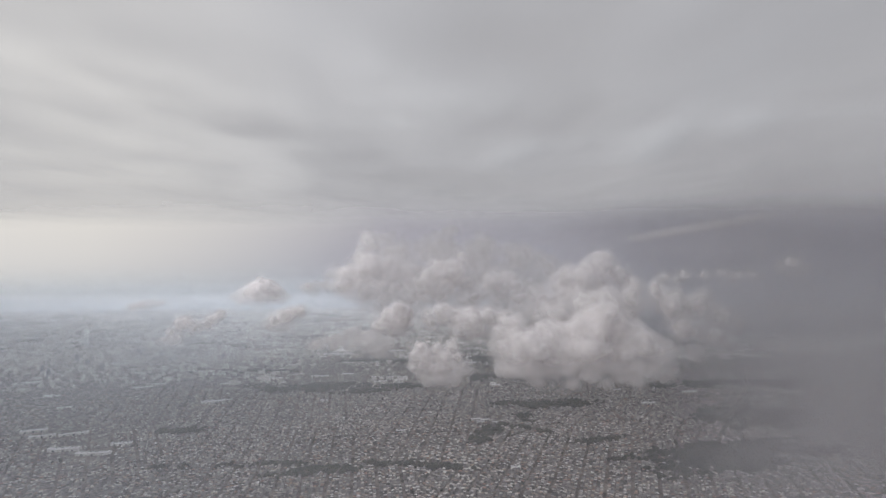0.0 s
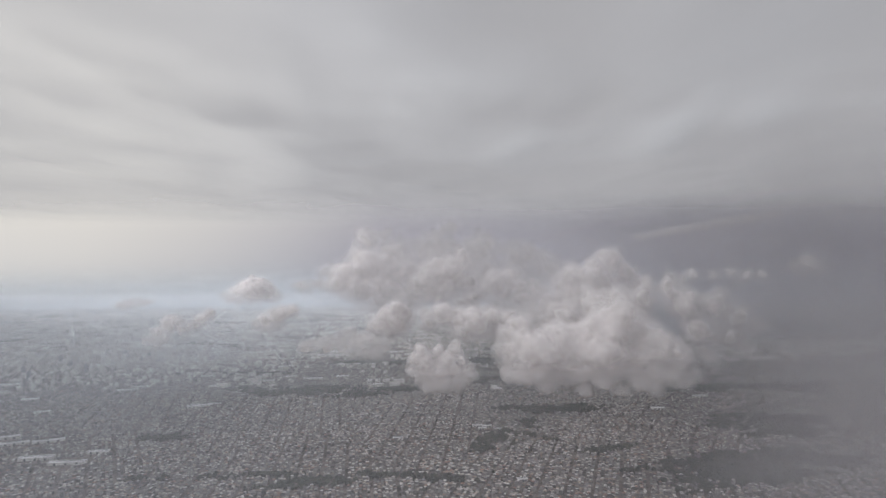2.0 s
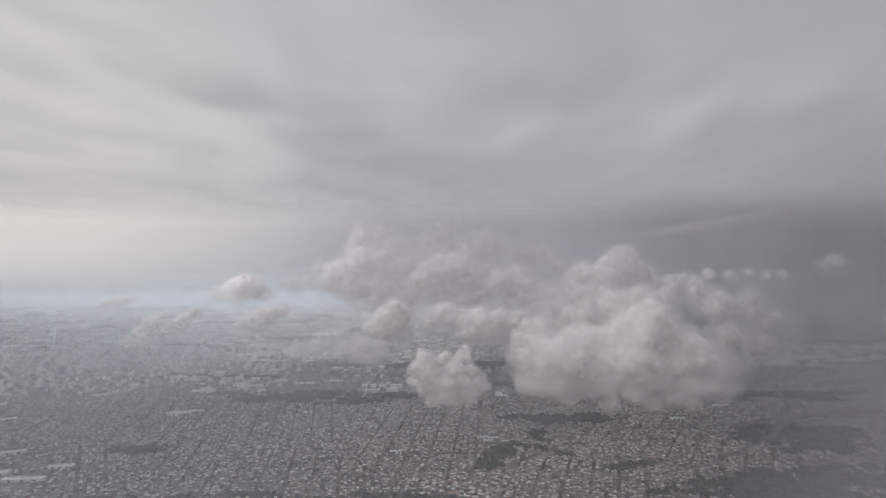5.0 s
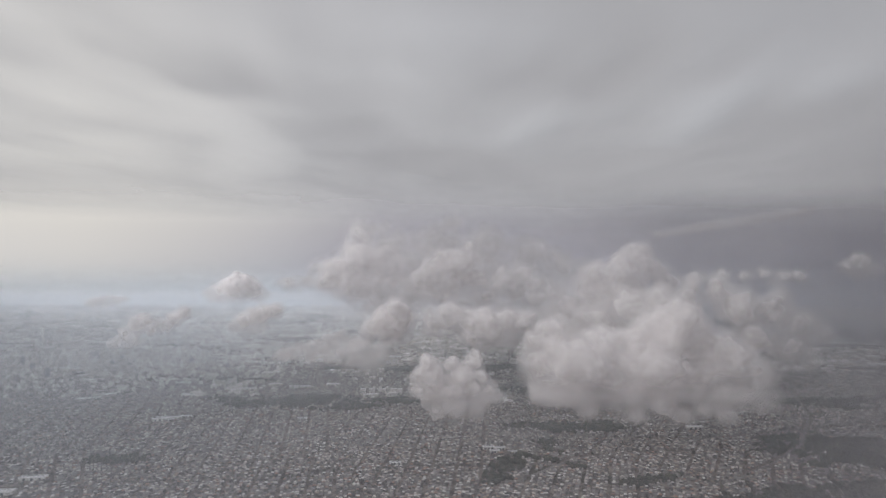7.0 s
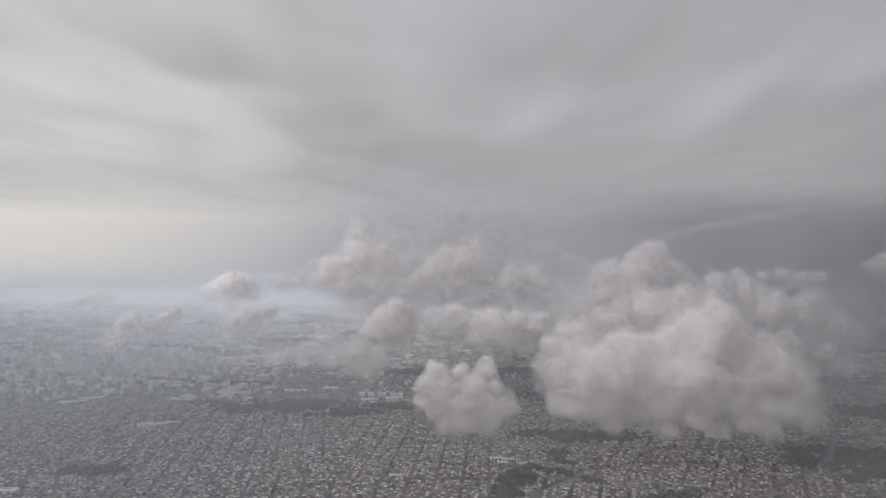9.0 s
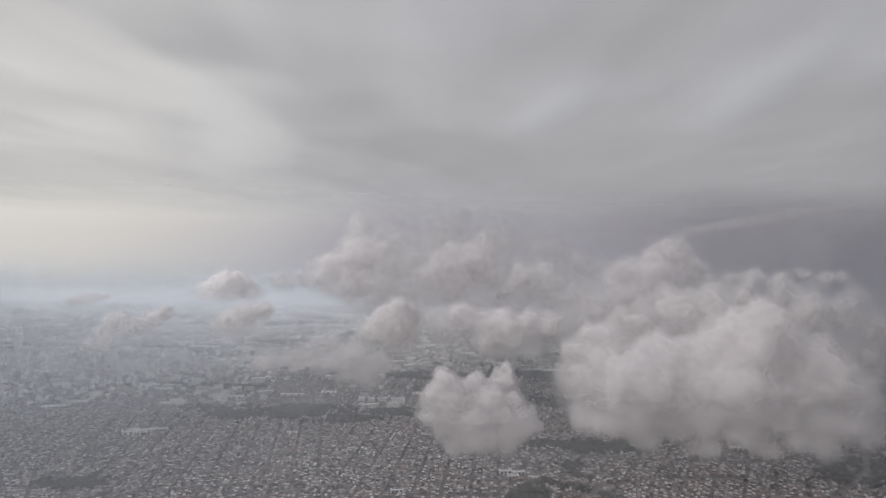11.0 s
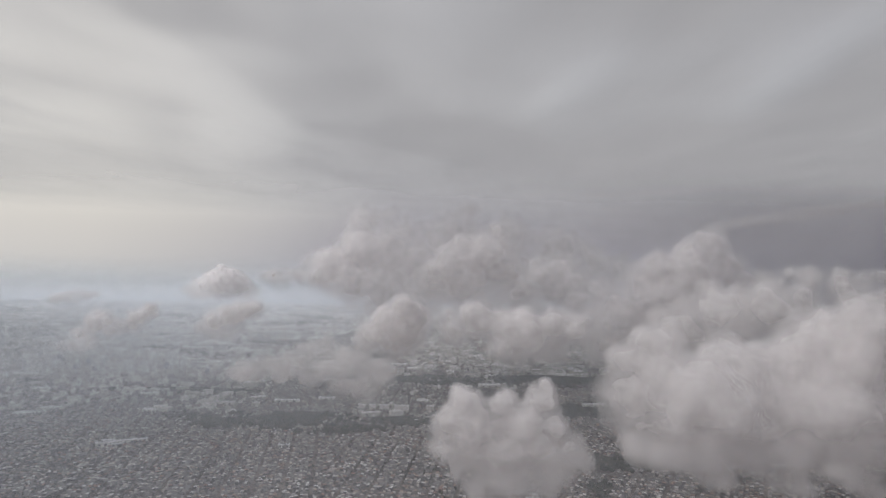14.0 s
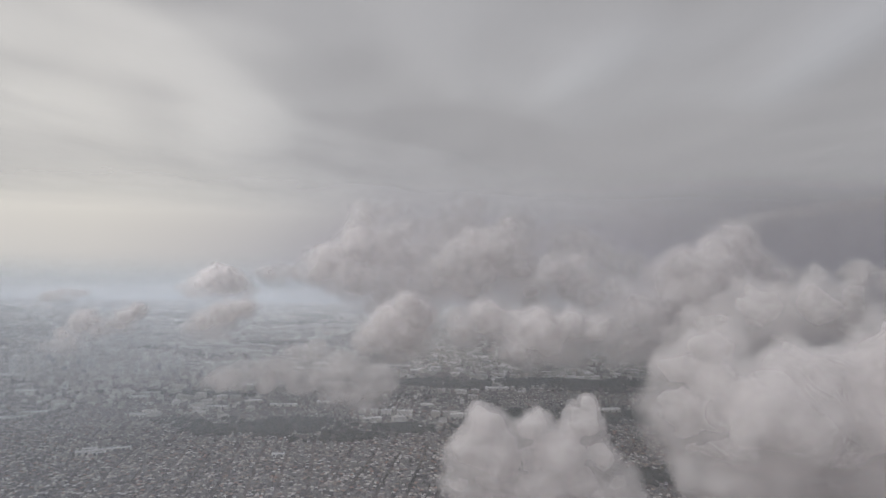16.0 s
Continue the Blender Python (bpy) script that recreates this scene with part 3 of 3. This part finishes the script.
# ---------------------------------------------------------------- the city
# large pale sheds: x, y, length, depth, height, turn in degrees
SHEDS = [
    (-948, 1803, 34, 20, 8, 12), (-925, 1815, 26, 12, 7, 12), (-909, 1853, 34, 16, 8, 20), (-655, 1603, 32, 13, 8, 25), (-628, 1618, 36, 11, 8, 25), (-606, 1628, 24, 9, 7, 25), (-660, 1620, 22, 9, 7, 25), (-632, 1600, 20, 8, 6, 25), (-712, 1178, 66, 14, 7, 4), (-788, 1205, 60, 16, 8, 8),
    (-840, 1316, 58, 12, 7, 25), (-900, 1300, 50, 12, 7, 25), (-949, 1342, 52, 14, 8, 25), (-690, 1240, 40, 12, 7, 6), (-230, 1892, 15, 12, 18, 0),
    (-205, 1892, 15, 12, 18, 0), (-178, 1892, 22, 12, 18, 0), (-138, 1896, 34, 12, 15, 0), (-560, 1927, 46, 14, 8, 0), (-694, 1846, 34, 18, 9, -5),
    (-975, 2832, 170, 26, 10, 3), (74, 1398, 22, 10, 7, 8), (96, 1394, 20, 9, 7, 8), (84, 1376, 18, 10, 7, 8), (118, 1372, 18, 8, 6, 8),
    (538, 1536, 34, 12, 8, 3), (326, 1958, 54, 18, 10, 10), (129, 1070, 16, 10, 6, 10), (-420, 1958, 60, 12, 8, 2), (-330, 1990, 40, 14, 8, 0),
    (-780, 2010, 44, 16, 8, 8), (-1250, 2240, 70, 30, 10, 5), (-1350, 1900, 56, 22, 9, 14), (-1080, 2050, 48, 18, 9, 0), (90, 2180, 60, 22, 9, 6),
    (700, 1660, 40, 14, 8, 10), (-460, 2420, 90, 26, 10, 0), (-200, 2500, 80, 22, 9, 4), (-1500, 2900, 120, 30, 10, 0), (-600, 2700, 100, 24, 10, 0),
    (-1150, 1700, 40, 16, 8, 10), (-1020, 1560, 36, 12, 7, 20), (-333, 1608, 20, 10, 7, 5), (-100, 1312, 20, 8, 6, 4), (500, 1700, 30, 10, 7, 0),
]
# towers and blocks of flats: x, y, width, depth, height
TOWERS = [(-886, 2348, 15, 13, 54), (-868, 2340, 15, 13, 56), (-846, 2352, 14, 13, 46), (-905, 2372, 13, 12, 44), (-1660, 2690, 16, 14, 88), (-1090, 2330, 15, 14, 40),
          (-1270, 2260, 14, 14, 46), (-1000, 2300, 13, 13, 34), (-975, 2420, 14, 12, 44), (-940, 2300, 14, 12, 34)]
CLEAR = np.array([(x, y, max(a, b) * 0.55 + 4) for x, y, a, b, *_ in SHEDS] + [(x, y, a + 3) for x, y, a, *_ in TOWERS])
ROADS = [((60, 1505), (200, 1500), (330, 1462), (520, 1452), (900, 1560), (1600, 1760)), ((480, 1240), (600, 1330), (700, 1420), (860, 1640), (1000, 1950)),
         ((-1600, 2150), (-700, 2120), (100, 2060), (900, 2150)),
         ((130, 1250), (230, 1345), (340, 1375), (480, 1380))]


def road_points():
    out = []
    for way in ROADS:
        for (a, b), (c, d) in zip(way, way[1:]):
            n = int(math.hypot(c - a, d - b) / 10) + 1
            for k in range(n):
                out.append((a + (c - a) * k / n, b + (d - b) * k / n))
    return np.array(out)


def near_road(x, y):
    pts, out = road_points(), np.zeros(len(x), bool)
    for a, b in pts:
        out |= (np.abs(x - a) < 7.5) & (np.abs(y - b) < 7.5)
    return out


def free(x, y):
    out = ~in_woods(x, y)
    for a, b, r in CLEAR:
        out &= (x - a) ** 2 + (y - b) ** 2 > r * r
    return out & ~near_road(x, y)


# a gabled house: four ground corners, four eaves, two ridge ends
GABLE_LOOPS = np.array([0, 1, 5, 4, 1, 2, 6, 5, 2, 3, 7, 6, 3, 0, 4, 7, 4, 5, 8, 5, 6, 9, 8, 6, 7, 9, 7, 4, 8, 9])
GABLE_SIZES = np.array([4, 4, 4, 4, 3, 4, 3, 4])
GABLE_SLOTS = np.array([0, 0, 0, 0, 0, 1, 0, 1])


def house_places(x, y, w, d, h, ridge, turn):
    """Corners of many houses at once."""
    sx = np.array([-1, 1, 1, -1, -1, 1, 1, -1, 0, 0]) * 0.5
    sy = np.array([-1, -1, 1, 1, -1, -1, 1, 1, -1, 1]) * 0.5
    up = np.array([0, 0, 0, 0, 1, 1, 1, 1, 1, 1])
    peak = np.array([0, 0, 0, 0, 0, 0, 0, 0, 1, 1])
    lx, ly = w[:, None] * sx, d[:, None] * sy
    c, s = np.cos(turn)[:, None], np.sin(turn)[:, None]
    z = h[:, None] * up + ridge[:, None] * peak
    return np.stack([x[:, None] + lx * c - ly * s, y[:, None] + lx * s + ly * c, z], -1)


def houses_mesh(x, y, w, d, h, ridge, turn, mats):
    n = len(x)
    verts = house_places(x, y, w, d, h, ridge, turn).reshape(-1, 3)
    loops = (GABLE_LOOPS[None, :] + 10 * np.arange(n)[:, None]).ravel()
    return mesh_of("houses", verts, loops, np.tile(GABLE_SIZES, n), mats, np.tile(GABLE_SLOTS, n))


def quarter_plan():
    """Rows of houses along the streets, quarter by quarter, each with its own street grid."""
    rng = np.random.RandomState(11)
    seeds = [(-60, 1400, -6), (-450, 1400, 10), (-900, 1500, 18), (350, 1420, -30), (250, 1180, -18), (-350, 1150, 8), (700, 1600, 12), (-250, 1950, -4), (-800, 1150, 30), (600, 1900, -12), (-1200, 1900, 10), (100, 2050, 18), (1100, 1500, 20), (-700, 2100, 0)]
    sx, sy = np.array([s[0] for s in seeds]), np.array([s[1] for s in seeds])
    xs, ys, ts, st = [], [], [], []
    for k, (cx, cy, lean) in enumerate(seeds):
        turn = radians(lean)
        u, v = np.meshgrid(np.arange(-210, 210), np.arange(-215, 215), indexing="ij")
        uu = (u // 6) * 43.0 + np.array([0.0, 5.9, 12.6, 18.5, 25.2, 31.1])[u % 6]
        vv = v * 5.1 + (v // 17) * 6.0
        uu, vv = uu + rng.uniform(-1.0, 1.0, uu.shape), vv + rng.uniform(-0.9, 0.9, vv.shape)
        x = cx + uu * math.cos(turn) - vv * math.sin(turn)
        y = cy + uu * math.sin(turn) + vv * math.cos(turn)
        x, y = x.ravel(), y.ravel()
        bend = np.stack([x, y, 0 * x], -1)
        ex, ey = x + 120 * (grain3(bend, 160, 51) - 0.5), y + 120 * (grain3(bend, 160, 52) - 0.5)
        mine = np.argmin((ex[:, None] - sx) ** 2 + (ey[:, None] - sy) ** 2, 1) == k
        seen = (y > 880) & (y < 2250) & (x > -0.86 * y - 60) & (x < 0.80 * y + 40) & mine
        x, y = x[seen], y[seen]
        keep = free(x, y) & (rng.rand(len(x)) < np.where(y < 1800, 0.84, 0.55))
        xs.append(x[keep])
        ys.append(y[keep])
        ts.append(np.full(keep.sum(), turn))
    return np.concatenate(xs), np.concatenate(ys), np.concatenate(ts)


rng = np.random.RandomState(5)
hx, hy, ht = quarter_plan()
n = len(hx)
hw, hd, hh = rng.uniform(3.8, 5.8, n), rng.uniform(3.7, 5.2, n), rng.choice([2.8, 3.1, 5.2, 5.6, 7.6], n, p=[0.3, 0.25, 0.25, 0.15, 0.05]) + rng.uniform(-0.3, 0.3, n)
hr = np.where(rng.rand(n) < 0.55, rng.uniform(0.7, 1.5, n), rng.uniform(0.1, 0.4, n))
ht = ht + rng.choice([0, math.pi / 2], n, p=[0.7, 0.3])
single = (np.abs(hx - 10) < 60) & (hy > 1040) & (hy < 1150)
parts = np.floor((hy - 880) / 350).astype(int)
for k in range(parts.max() + 1):
    m = (parts == k) & ~single
    if m.any():
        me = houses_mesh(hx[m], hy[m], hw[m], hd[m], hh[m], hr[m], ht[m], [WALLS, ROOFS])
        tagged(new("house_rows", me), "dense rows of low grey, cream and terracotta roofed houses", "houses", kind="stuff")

# the far city: looser, larger blocks out to the haze
n = 34000
fy = np.concatenate([np.sqrt(rng.uniform(2200.0 ** 2, 4600.0 ** 2, 25000)), rng.uniform(4600.0, 9500.0, n - 25000)])
fx = fy * rng.uniform(-0.88, 0.84, n)
keep = free(fx, fy) & (grain3(np.stack([fx, fy, 0 * fx], -1), 190, 61) > 0.36)
fx, fy = fx[keep], fy[keep]
n = len(fx)
size = rng.gamma(1.8, 5.6, n).clip(4, 60) * np.where(fy > 4600, 1.7, 1.0)
me = houses_mesh(fx, fy, size * rng.uniform(0.8, 2.0, n), size, rng.gamma(3.0, 2.2, n).clip(3, 26), rng.uniform(0.1, 1.0, n), rng.uniform(-0.3, 0.3, n), [PALE_WALL, FAR_ROOFS])
tagged(new("far_city_blocks", me), "countless far city buildings fading into haze", "buildings", kind="stuff")

# pale sheet-roofed yards and blocks scattered through the western city
n = 2600
yy = rng.uniform(1750.0, 4200.0, n)
yx = yy * rng.uniform(-0.88, 0.1, n)
keep = free(yx, yy) & (grain3(np.stack([yx, yy, 0 * yx], -1), 150, 63) > 0.45)
yx, yy = yx[keep], yy[keep]
n = len(yx)
me = houses_mesh(yx, yy, rng.gamma(2.2, 6.0, n).clip(7, 48), rng.gamma(2.6, 3.2, n).clip(6, 20), rng.uniform(5, 13, n), rng.uniform(0.2, 1.4, n), rng.uniform(-0.4, 0.4, n), [PALE_WALL, YARD_ROOFS])
tagged(new("pale_yards", me), "pale sheet-roofed workshops scattered between the houses", "buildings", kind="stuff")

# the business quarter: pale mid-rise blocks
n = 2600
bx, by = rng.normal(-1260, 320, n), rng.normal(2330, 210, n)
keep = free(bx, by)
bx, by = bx[keep], by[keep]
n = len(bx)
me = houses_mesh(bx, by, rng.uniform(6, 14, n), rng.uniform(6, 11, n), rng.gamma(3.2, 2.6, n).clip(4, 26), rng.uniform(0.1, 0.3, n), rng.uniform(-0.2, 0.2, n), [PALE_WALL, PALE_WALL])
tagged(new("midrise_blocks", me), "crowded cream mid-rise blocks of the business quarter", "buildings", kind="stuff")


# ---------------------------------------------------------------- trees
def ball(detail):
    bm = bmesh.new()
    bmesh.ops.create_icosphere(bm, subdivisions=detail, radius=1.0)
    v = np.array([w.co[:] for w in bm.verts])
    f = np.array([[w.index for w in face.verts] for face in bm.faces])
    bm.free()
    return v, f


def crowns(name, x, y, r, label):
    v, f = ball(1)
    n = len(x)
    lump = 1 + 0.5 * (rng.rand(n, len(v), 1) - 0.5)
    verts = v[None] * lump * r[:, None, None] * np.array([1, 1, 0.85]) + np.stack([x, y, r * 0.75], -1)[:, None, :]
    loops = (f.ravel()[None] + len(v) * np.arange(n)[:, None]).ravel()
    me = mesh_of(name, verts.reshape(-1, 3), loops, np.full(n * len(f), 3), [LEAVES])
    tagged(new(name, me), label, "trees", kind="stuff")


tx, ty = [], []
for cx, cy, a, b, lean in WOODS:
    m = int(a * b * 5.8 / 40)
    u, v = rng.uniform(-1.2, 1.2, m) * a, rng.uniform(-1.2, 1.2, m) * b
    c, s = math.cos(radians(lean)), math.sin(radians(lean))
    tx.append(cx + u * c - v * s)
    ty.append(cy + u * s + v * c)
tx, ty = np.concatenate(tx), np.concatenate(ty)
keep = in_woods(tx, ty) & ~near_road(tx, ty)
for a, b, r in CLEAR:
    keep &= (tx - a) ** 2 + (ty - b) ** 2 > r * r
tx, ty = tx[keep], ty[keep]
crowns("woodland", tx, ty, rng.uniform(2.8, 5.5, len(tx)), "dark green woods filling the hollows between houses")
m = 5000
sy = np.sqrt(rng.uniform(900.0 ** 2, 2400.0 ** 2, m))
sx = sy * rng.uniform(-0.84, 0.8, m)
keep = grain3(np.stack([sx, sy, 0 * sx], -1), 90, 71) > 0.52
crowns("garden_trees", sx[keep], sy[keep], rng.uniform(1.6, 3.6, keep.sum()), "dark small trees scattered among the roofs")


# ---------------------------------------------------------------- roads
def make_roads():
    for way in ROADS:
        pts = np.array(way, float)
        fine = []
        for a, b in zip(pts, pts[1:]):
            for k in range(12):
                fine.append(a + (b - a) * k / 12)
        fine.append(pts[-1])
        fine = np.array(fine)
        for _ in range(8):
            fine[1:-1] = (fine[:-2] + 2 * fine[1:-1] + fine[2:]) / 4
        d = np.gradient(fine, axis=0)
        d /= np.linalg.norm(d, axis=1)[:, None]
        side = np.stack([-d[:, 1], d[:, 0]], 1) * 3.6
        left, right = fine + side, fine - side
        verts = np.concatenate([np.c_[left, np.full(len(left), 0.12)], np.c_[right, np.full(len(left), 0.12)]])
        i, k = np.arange(len(fine) - 1), len(fine)
        quads = np.stack([i + k, i + k + 1, i + 1, i], 1)
        tagged(new("road", mesh_of("road", verts, quads.ravel(), np.full(len(quads), 4), [ROADTOP])), "wide pale grey avenue through the houses", "road", kind="structure")


ROADTOP = paint("worn_concrete_road", [(0.0, (0.20, 0.195, 0.19)), (0.5, (0.24, 0.23, 0.22))], 0.9, 0.03, 0.5)
make_roads()


# ---------------------------------------------------------------- single buildings
def box_mesh(name, boxes, mat):
    """One mesh of a few boxes: x0, y0, z0, x1, y1, z1."""
    verts, loops = [], []
    for x0, y0, z0, x1, y1, z1 in boxes:
        b = len(verts)
        verts += [(x0, y0, z0), (x1, y0, z0), (x1, y1, z0), (x0, y1, z0), (x0, y0, z1), (x1, y0, z1), (x1, y1, z1), (x0, y1, z1)]
        for q in ((0, 3, 2, 1), (4, 5, 6, 7), (0, 1, 5, 4), (1, 2, 6, 5), (2, 3, 7, 6), (3, 0, 4, 7)):
            loops += [b + w for w in q]
    return mesh_of(name, verts, loops, np.full(len(loops) // 4, 4), [mat])


def shed(x, y, a, b, h, turn):
    """A long shed: walls, a low-pitched sheet roof with a skylight strip, loading doors."""
    top = tagged(new("warehouse"), "long white-roofed warehouse among the houses", "warehouse", "sheds of the city")
    top.matrix_world = pose(x, y, 0, 0, 0, turn)
    h = 0.65 * h
    part("wall", box_mesh("wall", [(-a / 2, -b / 2, 0, a / 2, b / 2, h)], PALE_WALL), top)
    o, r = 0.6, b * 0.06
    v = [(-a / 2 - o, -b / 2 - o, h), (a / 2 + o, -b / 2 - o, h), (a / 2 + o, b / 2 + o, h), (-a / 2 - o, b / 2 + o, h), (-a / 2 - o, 0, h + r), (a / 2 + o, 0, h + r)]
    v = v + [(p[0], p[1], p[2] + 0.5) for p in v]
    roof = [(6, 7, 11, 10), (8, 9, 10, 11), (0, 1, 7, 6), (2, 3, 9, 8), (1, 0, 4, 5), (3, 2, 5, 4)]
    ends = [(1, 5, 11, 7), (5, 2, 8, 11), (3, 4, 10, 9), (4, 0, 6, 10)]
    roof = roof + ends
    part("roof", mesh_of("roof", v, np.array(roof).ravel(), np.full(len(roof), 4), [WHITE_ROOF]), top, "white sheet-metal roof")
    part("skylight", box_mesh("skylight", [(-a * 0.4, -0.7, h + r + 0.3, a * 0.4, 0.7, h + r + 0.9)], GLASSY), top)
    for k in range(3):
        c = (k - 1) * a * 0.3
        part("loading_door", box_mesh("loading_door", [(c - 2, -b / 2 - 0.15, 0, c + 2, -b / 2 + 0.1, 3.6)], GLASSY), top)


def tower(x, y, a, b, h, coat=None, name="apartment_tower", label="white slab-sided apartment tower standing over low houses"):
    """A block of flats: shaft, a recessed band of windows per storey, parapet, lift house."""
    coat = coat or TOWER_WHITE
    top = tagged(new(name), label, "apartment tower", "towers of the city")
    top.matrix_world = pose(x, y, 0, 0, 0, 6)
    floors = int(h / 3.1)
    part("window_band", box_mesh("window_band", [(-a / 2 + 0.4, -b / 2 + 0.4, 0, a / 2 - 0.4, b / 2 - 0.4, h - 1)], GLASSY), top, "dark window glass")
    slabs = box_mesh("storey_slab", [(-a / 2, -b / 2, 0, a / 2, b / 2, 2.2)], coat)
    for k in range(floors):
        o = part("storey_slab", slabs, top)
        o.location.z = k * (h - 2) / floors
    piers = box_mesh("pier", [(-0.9, -b / 2 - 0.1, 0, 0.9, b / 2 + 0.1, h - 0.4)], coat)
    for c in (-0.44, 0.0, 0.44):
        part("pier", piers, top).location.x = c * a
    part("parapet", box_mesh("parapet", [(-a / 2 - 0.2, -b / 2 - 0.2, h - 1.2, a / 2 + 0.2, b / 2 + 0.2, h)], coat), top)
    part("lift_house", box_mesh("lift_house", [(-a / 5, -b / 5, h - 0.1, a / 5, b / 5, h + 3.4)], coat), top)


for row in SHEDS:
    shed(*row)
for row in TOWERS:
    tower(*row)
CREAM = paint("cream_render", [(0.0, (0.72, 0.69, 0.62)), (0.5, (0.66, 0.63, 0.57))], 0.8, 0.1)
GREY = paint("grey_concrete", [(0.0, (0.40, 0.40, 0.41)), (0.5, (0.33, 0.34, 0.36))], 0.8, 0.1)
for k in range(44):
    bx, by, high = rng.normal(-1180, 260), rng.normal(2270, 130), rng.uniform(14, 36)
    if free(np.array([bx]), np.array([by]))[0]:
        coat, label = ((CREAM, "cream mid-rise apartment block in the crowded business quarter"), (TOWER_WHITE, "white mid-rise block in the crowded business quarter"), (GREY, "grey concrete mid-rise block in the crowded business quarter"))[k % 3]
        tower(bx, by, rng.uniform(8, 13), rng.uniform(7, 11), high, coat, "apartment_block", label)


def make_houses():
    """The houses nearest to the flight line, each on its own."""
    base = []
    for w, d, h, r in ((4.4, 4.4, 3.0, 1.1), (5.4, 4.4, 3.2, 0.3), (4.8, 4.8, 5.4, 1.2), (5.7, 4.5, 5.5, 0.3), (4.7, 4.0, 2.9, 1.0), (5.3, 4.8, 7.6, 0.25)):
        v = house_places(np.zeros(1), np.zeros(1), np.array([w]), np.array([d]), np.array([h]), np.array([r]), np.zeros(1))[0]
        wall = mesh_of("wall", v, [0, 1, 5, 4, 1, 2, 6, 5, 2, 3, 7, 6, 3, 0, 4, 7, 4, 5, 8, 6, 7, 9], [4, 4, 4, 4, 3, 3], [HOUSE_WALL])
        o = 0.4
        e = np.array([(-w / 2 - o, -d / 2 - o, h), (w / 2 + o, -d / 2 - o, h), (w / 2 + o, d / 2 + o, h), (-w / 2 - o, d / 2 + o, h), (0, -d / 2 - o, h + r), (0, d / 2 + o, h + r)])
        e = np.concatenate([e, e + (0, 0, 0.25)])
        q = np.array([(7, 8, 11, 10), (9, 6, 10, 11), (1, 4, 5, 2), (3, 5, 4, 0), (1, 2, 8, 7), (3, 0, 6, 9), (0, 4, 10, 6), (4, 1, 7, 10), (2, 5, 11, 8), (5, 3, 9, 11)])
        roof = mesh_of("roof", e, q.ravel(), np.full(len(q), 4), [HOUSE_ROOF])
        base.append((wall, roof, "low gabled town house in a dense row" if r > 1 else "flat-roofed town house in a dense row"))
    for x, y, turn in zip(hx[single], hy[single], ht[single]):
        wall, roof, label = base[rng.randint(len(base))]
        top = tagged(new("house"), label, "house", "houses near the flight line")
        top.matrix_world = pose(x, y, 0, 0, 0, math.degrees(turn))
        part("wall", wall, top)
        part("roof", roof, top)


def piece_paint(name, stops):
    made, t = material(name)
    one = node(t, "ShaderNodeObjectInfo").outputs["Random"]
    base = ramp(t, one, stops, "CONSTANT")
    stain = mapped(t, noise_at(t, where(t), 0.4), 0.3, 0.7, 0.7, 1.15)
    colour = node(t, "ShaderNodeVectorMath", {0: base, "Scale": stain}, operation="SCALE").outputs[0]
    bsdf = node(t, "ShaderNodeBsdfPrincipled", {"Base Color": colour, "Roughness": 0.85, "Specular IOR Level": 0.2})
    node(t, "ShaderNodeOutputMaterial", {"Surface": bsdf.outputs[0]})
    return made


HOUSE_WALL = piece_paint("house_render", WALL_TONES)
HOUSE_ROOF = piece_paint("house_roof", ROOF_TONES)
make_houses()
